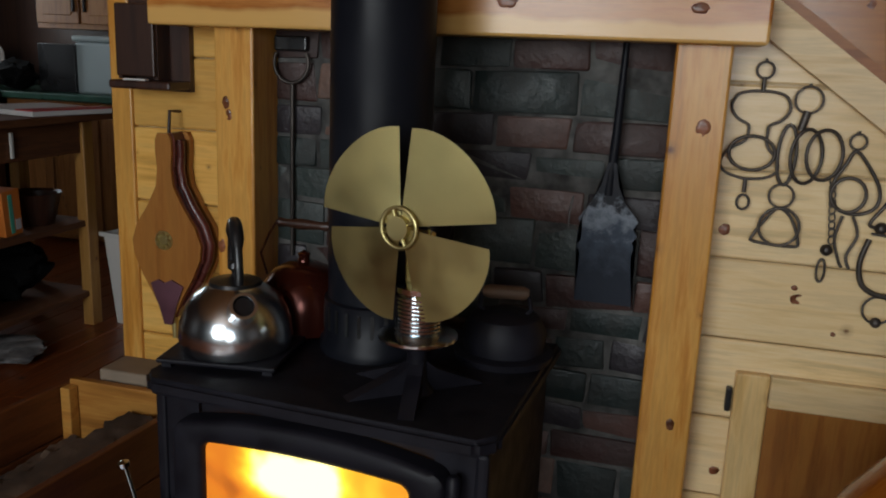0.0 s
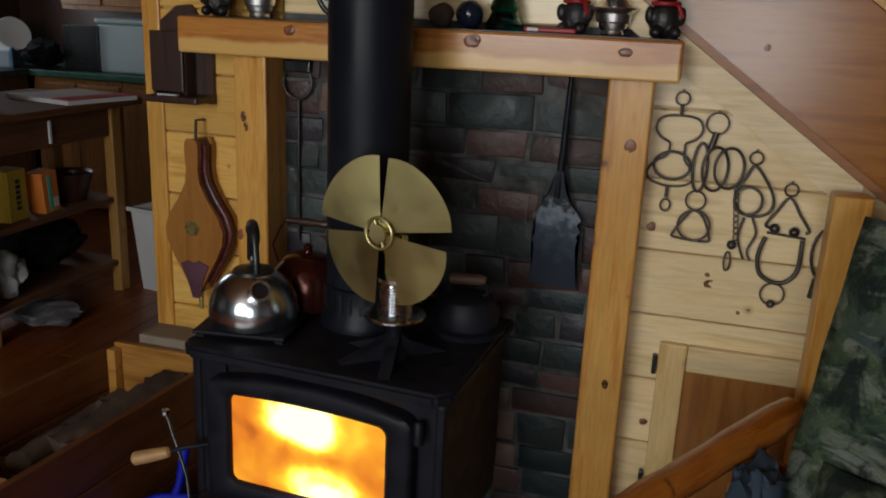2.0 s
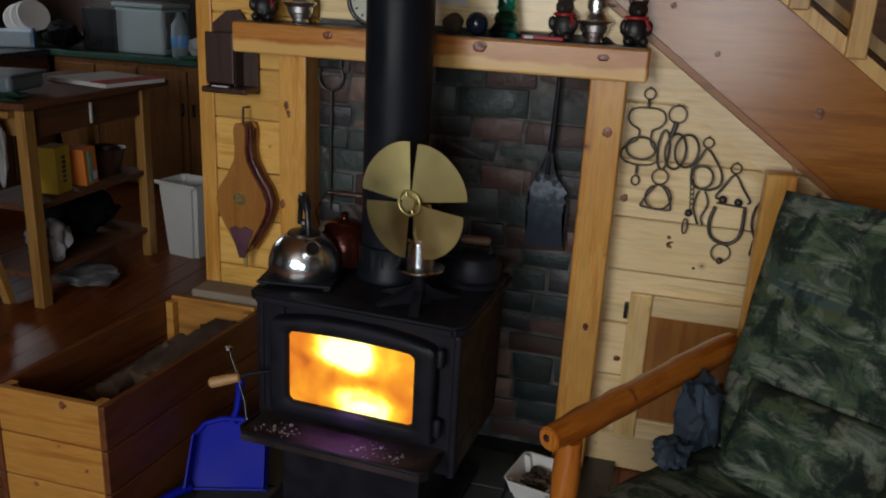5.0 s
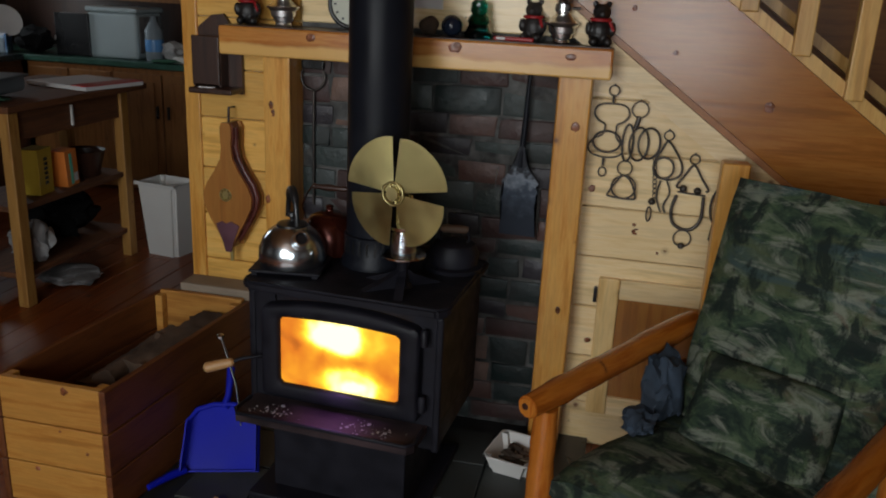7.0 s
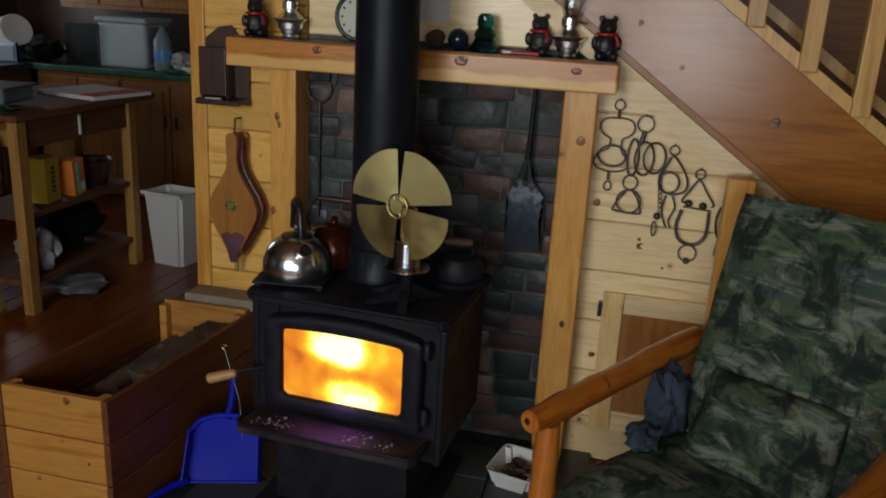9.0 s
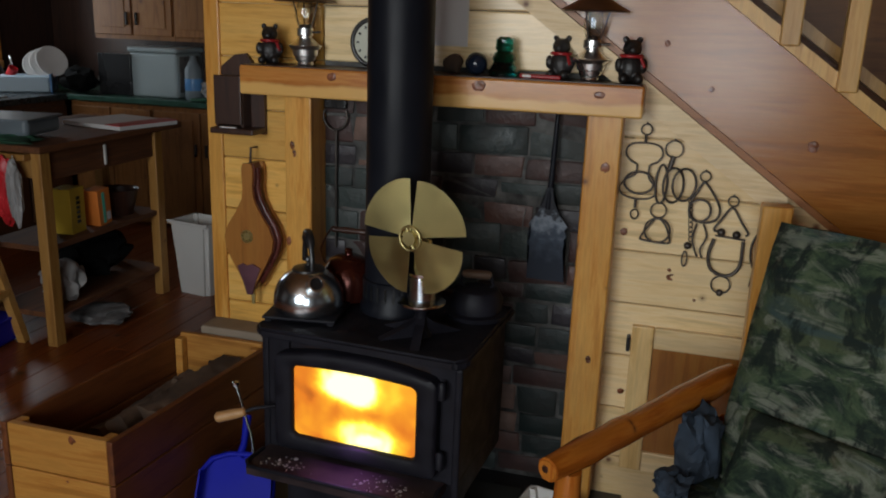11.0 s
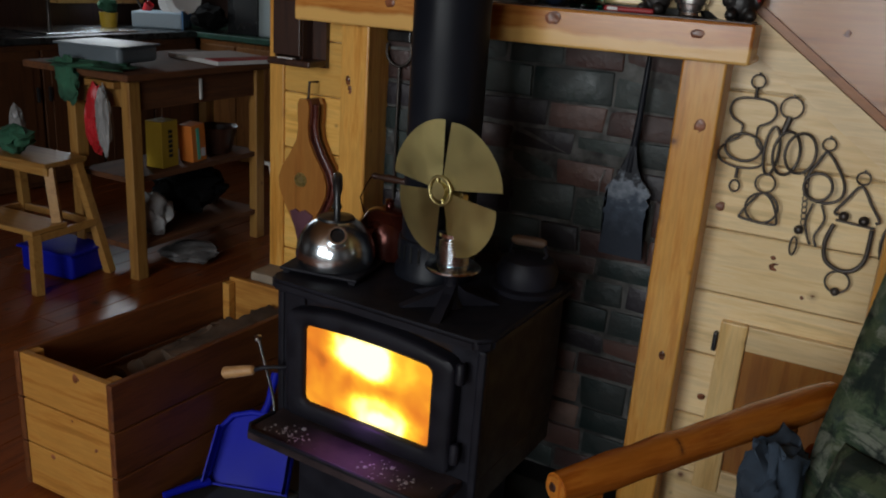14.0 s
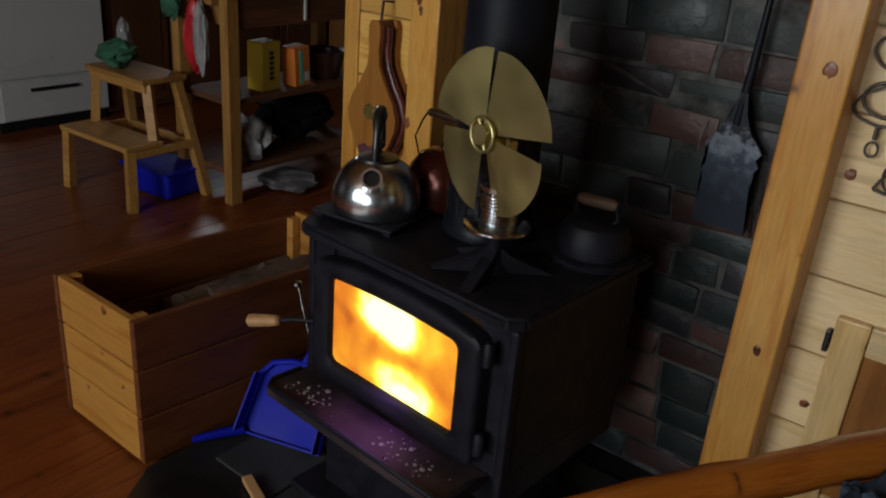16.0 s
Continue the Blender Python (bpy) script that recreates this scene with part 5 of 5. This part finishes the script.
solid("bag_hook_rail", box(-2.62, 1.95, 0.84, -2.45, 1.995, 0.868, 0.004), leg_wood, "small pine rail at the table end", "rail")

# step stool
sto = thing("step_stool", "two-step birch step stool", "step stool", pose(-2.835, 1.79, 0, 0, 0, 3))
part("top_step", box(-0.2, -0.06, 0.51, 0.2, 0.16, 0.532, 0.005), stool_wood, sto)
part("lower_step", box(-0.235, -0.18, 0.258, 0.235, 0.0, 0.28, 0.005), stool_wood, sto)
for q in (-1, 1):
    def post(x0, y0, z0, x1, y1, z1):
        b = tube([(x0, y0, z0), (x1, y1, z1)], 0.026, steps=4)
        part("leg", b, stool_wood, sto)
    post(q * 0.225, -0.165, 0, q * 0.215, -0.15, 0.258)
    post(q * 0.205, -0.025, 0.28, q * 0.175, -0.02, 0.51)
    post(q * 0.25, 0.2, 0, q * 0.175, 0.12, 0.51)
    part("side_rail", box(q * 0.225 - 0.01, -0.15, 0.225, q * 0.225 + 0.01, 0.17, 0.257, 0.003), stool_wood, sto)
part("cross_rail", box(-0.19, 0.14, 0.225, 0.19, 0.158, 0.257, 0.003), stool_wood, sto)
part("apron", box(-0.19, -0.045, 0.475, 0.19, -0.028, 0.51, 0.003), stool_wood, sto)
crumple("cloth_hat", "dark green cloth hat on the stool", "hat", green_cloth, pose(-2.88, 1.79, 0.532), (0.085, 0.07, 0.055), 8.0)
crumple("grey_sack", "grey and white printed sack behind the stool", "bag", white_bag, pose(-3.0, 1.9, 0.532), (0.035, 0.03, 0.085), 9.0, 0.25)
bb = thing("blue_bin", "blue plastic tub on the floor under the stool", "tub", pose(-2.78, 1.84, 0.0, 0, 0, 6))
part("tub", box(-0.12, -0.05, 0.005, 0.17, 0.16, 0.125, 0.02, 3), blue, bb)
part("rim", box(-0.13, -0.06, 0.115, 0.18, 0.17, 0.127, 0.004), blue, bb)
wbn = thing("waste_bin", "white plastic waste bin on the floor", "waste bin", pose(-2.25, 2.93, 0, 0, 0, -10))
bn = bmesh.new()
vs = []
for a, b, z in ((0.1, 0.08, 0), (0.128, 0.105, 0.4), (0.12, 0.098, 0.4), (0.094, 0.074, 0.01)):
    vs.append([bn.verts.new((sx * a, sy * b, z)) for sx, sy in ((-1, -1), (1, -1), (1, 1), (-1, 1))])
for a, b in zip(vs, vs[1:]):
    for k in range(4):
        bn.faces.new((a[k], a[(k + 1) % 4], b[(k + 1) % 4], b[k]))
bn.faces.new(vs[0][::-1])
bn.faces.new(vs[-1])
bmesh.ops.bevel(bn, geom=[e for e in bn.edges if abs(e.verts[0].co.z - e.verts[1].co.z) > 0.1], offset=0.02, segments=3, affect="EDGES")
part("bin", bn, white_plastic, wbn, smooth=True)
part("rim", box(-0.133, -0.11, 0.385, 0.133, -0.1, 0.404, 0.003), white_plastic, wbn)

# oven and counters
ov = thing("kitchen_range", "white enamel kitchen range with drawer", "oven", pose(-3.93, 1.74, 0))
part("body", box(-0.6, 0.0, 0.06, 0.0, 0.6, 0.88, 0.006), enamel, ov)
part("plinth", box(-0.58, 0.01, 0.0, -0.03, 0.59, 0.06), black, ov)
part("oven_door", box(0.0, 0.01, 0.28, 0.018, 0.59, 0.74, 0.005), enamel, ov)
dw = part("drawer", box(0.0, 0.01, 0.07, 0.018, 0.59, 0.265, 0.005), enamel, ov)
part("drawer_handle", box(0.018, 0.16, 0.21, 0.032, 0.42, 0.228, 0.004), black, dw)
part("hob", box(-0.6, 0.0, 0.88, 0.01, 0.6, 0.89), black, ov)


def cabinet(name, x0, y0, x1, y1, z0, z1, face, label, wood_mat=kitchen_wood):
    """A kitchen unit with two doors on its face: '+x' or '-y'."""
    c = thing(name, label, "cabinet", None, "kitchen cabinets")
    hz = z0 + 0.5 if z0 < 1 else z0 + 0.1
    part("body", box(x0, y0, z0, x1, y1, z1), wood_mat, c)
    for k in range(2):
        if face == "-y":
            w = (x1 - x0) / 2
            a = x0 + k * w
            d = part("door", box(a + 0.01, y0 - 0.02, z0 + 0.03, a + w - 0.01, y0, z1 - 0.03, 0.004), wood_mat, c)
            part("raised_panel", box(a + 0.06, y0 - 0.026, z0 + 0.08, a + w - 0.06, y0 - 0.018, z1 - 0.08, 0.003), wood_mat, d)
            hx = a + (w - 0.04 if k == 0 else 0.04)
            part("handle", box(hx - 0.007, y0 - 0.04, hz, hx + 0.007, y0 - 0.02, hz + 0.085, 0.003), black, d)
        else:
            w = (y1 - y0) / 2
            a = y0 + k * w
            d = part("door", box(x1, a + 0.01, z0 + 0.03, x1 + 0.02, a + w - 0.01, z1 - 0.03, 0.004), wood_mat, c)
            part("raised_panel", box(x1 + 0.018, a + 0.06, z0 + 0.08, x1 + 0.026, a + w - 0.06, z1 - 0.08, 0.003), wood_mat, d)
            hy = a + (w - 0.04 if k == 0 else 0.04)
            part("handle", box(x1 + 0.02, hy - 0.007, hz, x1 + 0.04, hy + 0.007, hz + 0.085, 0.003), black, d)
    return c


for x0, x1 in ((-3.94, -3.29), (-3.285, -2.545), (-2.54, -1.8)):
    cabinet("base_cabinet", x0, 4.05, x1, 4.69, 0.02, 0.84, "-y", "pine base cabinet with black iron handles")
    cabinet("wall_cabinet", x0, 4.35, x1, 4.69, 1.26, 2.0, "-y", "pine wall cabinet with black iron handles")
for k in range(2):
    cabinet("base_cabinet", -4.59, 2.36 + 0.84 * k, -3.98, 3.19 + 0.84 * k, 0.02, 0.84, "+x", "pine base cabinet under the sink in shaded pine", shaded_kitchen)
structure("trim_counter_back", box(-4.59, 4.03, 0.845, -1.6, 4.69, 0.885, 0.006), green_top, "dark green laminate counter")
structure("trim_counter_left", box(-4.59, 2.35, 0.845, -3.95, 4.026, 0.885, 0.006), dark_counter, "near-black laminate counter")
sk = thing("sink", "stainless steel sink set in the counter", "sink", pose(-4.27, 3.25, 0.886))
part("rim", box(-0.22, -0.35, 0, 0.22, 0.35, 0.008, 0.003), steel, sk)
part("tap", tube([(-0.2, 0.0, 0), (-0.2, 0, 0.2), (-0.12, 0, 0.26), (-0.05, 0, 0.22)], 0.012), old_iron, sk, smooth=True)
wf = thing("window_1", "kitchen window with pine frame", "window", kind="structure")
for a in (WINY0, WINY1 - 0.05):
    part("frame_jamb", box(-4.62, a, WINZ0, -4.57, a + 0.06, 2.1, 0.004), pine_z, wf)
part("sill", box(-4.63, WINY0 - 0.05, WINZ0 - 0.03, -4.53, WINY1 + 0.07, WINZ0 + 0.02, 0.004), pine_y, wf)
part("trim_jamb", box(-4.6, WINY1, WINZ0, -4.56, WINY1 + 0.09, 2.1, 0.004), pine_z, wf)
rkx = thing("dish_rack", "white and blue dish rack full of dishes", "dish rack", pose(-4.28, 4.02, 0.886, 0, 0, 32) @ Matrix.Scale(0.85, 4))
part("basin", box(-0.2, -0.16, 0, 0.2, 0.16, 0.13, 0.015), rack_blue, rkx)
part("blue_end", box(0.2, -0.16, 0.0, 0.215, 0.16, 0.15, 0.004), water_blue, rkx)
for k in range(3):
    part("plate", lathe([(0.05, 0), (0.125, 0.016), (0.13, 0.018), (0.125, 0.022), (0.05, 0.006)], 32, m=pose(0.1 + 0.05 * k, 0.06 - 0.03 * k, 0.2 + 0.02 * k, 66, 0, 14 + 9 * k)), paper, rkx, smooth=True)
part("mug", lathe([(0.035, 0), (0.04, 0.08), (0.036, 0.08), (0.032, 0.006)], 24, m=pose(-0.12, 0, 0.12, 20, 30, 0)), red_bag, rkx, smooth=True)
part("utensil", tube([(-0.15, 0.05, 0.1), (-0.22, 0.05, 0.25)], 0.01), black, rkx, smooth=True)
part("utensil", tube([(-0.1, 0.05, 0.1), (-0.12, 0.08, 0.28)], 0.008), steel, rkx, smooth=True)
solid("plant_pot", lathe([(0.05, 0), (0.06, 0.1), (0.05, 0.1), (0.045, 0.01)], 20), yellow_card, "small yellow plant pot on the sill counter", "pot", pose(-4.35, 3.62, 0.886), smooth=True)
crumple("pot_plant", "small green plant in the pot", "plant", green_cloth, pose(-4.35, 3.62, 0.98), (0.06, 0.06, 0.05), 11.0)
solid("serving_tray", box(-3.76, 4.12, 0.886, -3.5, 4.15, 1.17, 0.006), black, "black tray standing on the counter", "tray")
mw = thing("bread_machine", "grey-white countertop bread machine", "bread machine", pose(-3.32, 4.3, 0.886))
part("body", box(-0.2, -0.16, 0, 0.17, 0.16, 0.3, 0.02, 3), grey_enamel, mw)
part("lid", box(-0.21, -0.17, 0.3, 0.18, 0.17, 0.335, 0.015, 3), grey_enamel, mw)
part("side_grille", box(0.17, -0.13, 0.04, 0.176, 0.1, 0.28, 0.002), ash, mw)
bo = thing("water_bottle", "clear plastic bottle with blue label", "bottle", pose(-3.06, 4.2, 0.886))
part("bottle", lathe([(0.055, 0), (0.06, 0.02), (0.06, 0.2), (0.025, 0.26), (0.02, 0.29)], 24), grey_plastic, bo, smooth=True)
part("label_band", lathe([(0.061, 0.06), (0.061, 0.14)], 24), water_blue, bo, smooth=True)
crumple("counter_bag", "clear plastic bag on the counter", "bag", white_bag, pose(-2.92, 4.2, 0.886), (0.08, 0.07, 0.06), 12.0)
crumple("dark_gloves", "dark crumpled oven gloves on the counter", "gloves", black, pose(-2.74, 4.3, 0.886), (0.1, 0.08, 0.1), 13.0)
solid("white_container", box(-2.86, 4.08, 0.886, -2.68, 4.18, 0.93, 0.012), white_plastic, "low white container on the counter", "container")
tr2 = thing("paper_towel_roll", "white paper towel roll on the counter", "paper towel", pose(-2.86, 4.42, 0.886))
part("roll", lathe([(0.02, 0.02), (0.058, 0.02), (0.06, 0.03), (0.06, 0.3), (0.058, 0.31), (0.02, 0.31)], 28), paper, tr2, smooth=True)
part("spindle", lathe([(0.07, 0), (0.07, 0.012), (0.012, 0.014), (0.012, 0.335), (0.016, 0.345), (0.004, 0.355)], 20), kitchen_wood, tr2, smooth=True)
crumple("green_dishcloth", "folded green dishcloth on the counter", "cloth", green_cloth, pose(-2.9, 4.06, 0.886), (0.09, 0.05, 0.012), 16.0)
crumple("roasting_tin", "dark grey roasting tin on the counter", "tin", ash, pose(-3.98, 4.2, 0.886), (0.13, 0.1, 0.06), 17.0, 0.15)
solid("small_jug", lathe([(0.06, 0), (0.065, 0.1), (0.04, 0.16), (0.05, 0.2)], 24), white_plastic, "white jug on the counter", "jug", pose(-3.86, 4.35, 0.886), smooth=True)
crumple("dark_pan", "black pan and utensils on the counter", "pan", void_pan_black, pose(-3.9, 4.1, 0.886), (0.12, 0.1, 0.08), 14.0)

# ---- pieces last: wall boards, bricks, floor planks ----
SEAMS = [0.0, 0.155, 0.323, 0.498, 0.667, 0.83, 1.004, 1.166, 1.334, 1.5, 1.668, 1.836, 2.0, 2.17, 2.34, 2.51, 2.69]


def boards(parent, x0, right, yf, yb, material, reach=lambda z: 9.0):
    left = x0
    for a, b in zip(SEAMS, SEAMS[1:]):
        x0, x1 = left, min(right, reach(b))
        if x1 < x0 + 0.02:
            break
        h = b - a - 0.003
        bm = box(-(x1 - x0) / 2, 0, -h / 2, (x1 - x0) / 2, yb - yf, h / 2, 0.004, 1)
        piece("board", mesh_of("board", bm, material), parent, ((x0 + x1) / 2, yf, (a + b) / 2))


boards(wl, -1.302, -0.94, WY, WY + 0.018, panel_left)
boards(wr, 0.0, 0.62, 1.575, 1.591, pine_x, lambda z: 0.077 + (1.645 - z) / 0.7217)
up = structure("wall_above_mantel", box(-0.93, 1.62, 1.3, -0.01, 1.64, 2.7), pine_x, "pine panelling above the mantel")
for a, b in zip(SEAMS[8:], SEAMS[9:]):
    h = b - a - 0.003
    bm = box(-0.46, 0, -h / 2, 0.46, 0.02, h / 2, 0.004, 1)
    piece("board", mesh_of("board", bm, pine_x), up, (-0.47, 1.58, (a + b) / 2))

random.seed(11)
ROWS_Z = [0.03, 0.1, 0.175, 0.25, 0.345, 0.41, 0.475, 0.555, 0.63, 0.69, 0.766, 0.869, 0.942, 1.011, 1.085, 1.172, 1.24]
for r, (a, b) in enumerate(zip(ROWS_Z, ROWS_Z[1:])):
    x = -0.955 - random.uniform(0.0, 0.1)
    while x < -0.1:
        w = random.uniform(0.11, 0.2) * (1.15 if b - a > 0.085 else 1.0)
        x1 = min(x + w, -0.05)
        x0 = max(x, -0.94)
        if x1 - x0 > 0.03:
            h = b - a - 0.007
            bm = box(-(x1 - x0) / 2 + 0.0035, 0, -h / 2, (x1 - x0) / 2 - 0.0035, 0.03, h / 2, 0.005, 2)
            for v in bm.verts:
                v.co += 0.008 * noise.noise_vector(v.co * 26 + Vector((x * 9, r, 0)))
            piece("brick", mesh_of("brick", bm, brick_mat, True), wb, ((x0 + x1) / 2, 1.584 + random.uniform(-0.004, 0.004), (a + b) / 2 + random.uniform(-0.004, 0.004)), (0, random.uniform(-0.03, 0.03), 0))
        x += w

PW = 0.115
pl = mesh_of("plank", box(-PW / 2 + 0.001, -1.0, -0.012, PW / 2 - 0.001, 1.0, 0.0, 0.002, 1), floor_wood)
for i in range(66):
    y = -3.0 - (i * 0.73) % 2.04
    while y < 4.7:
        a, b = max(y, -3.0), min(y + 2.04, 4.7)
        if b - a > 0.02:
            piece("plank", pl, floor, (-4.54 + i * PW, (a + b) / 2, -0.0004 * (i % 3)), (0, 0, 0), (1, (b - a - 0.002) / 2, 1))
        y += 2.04
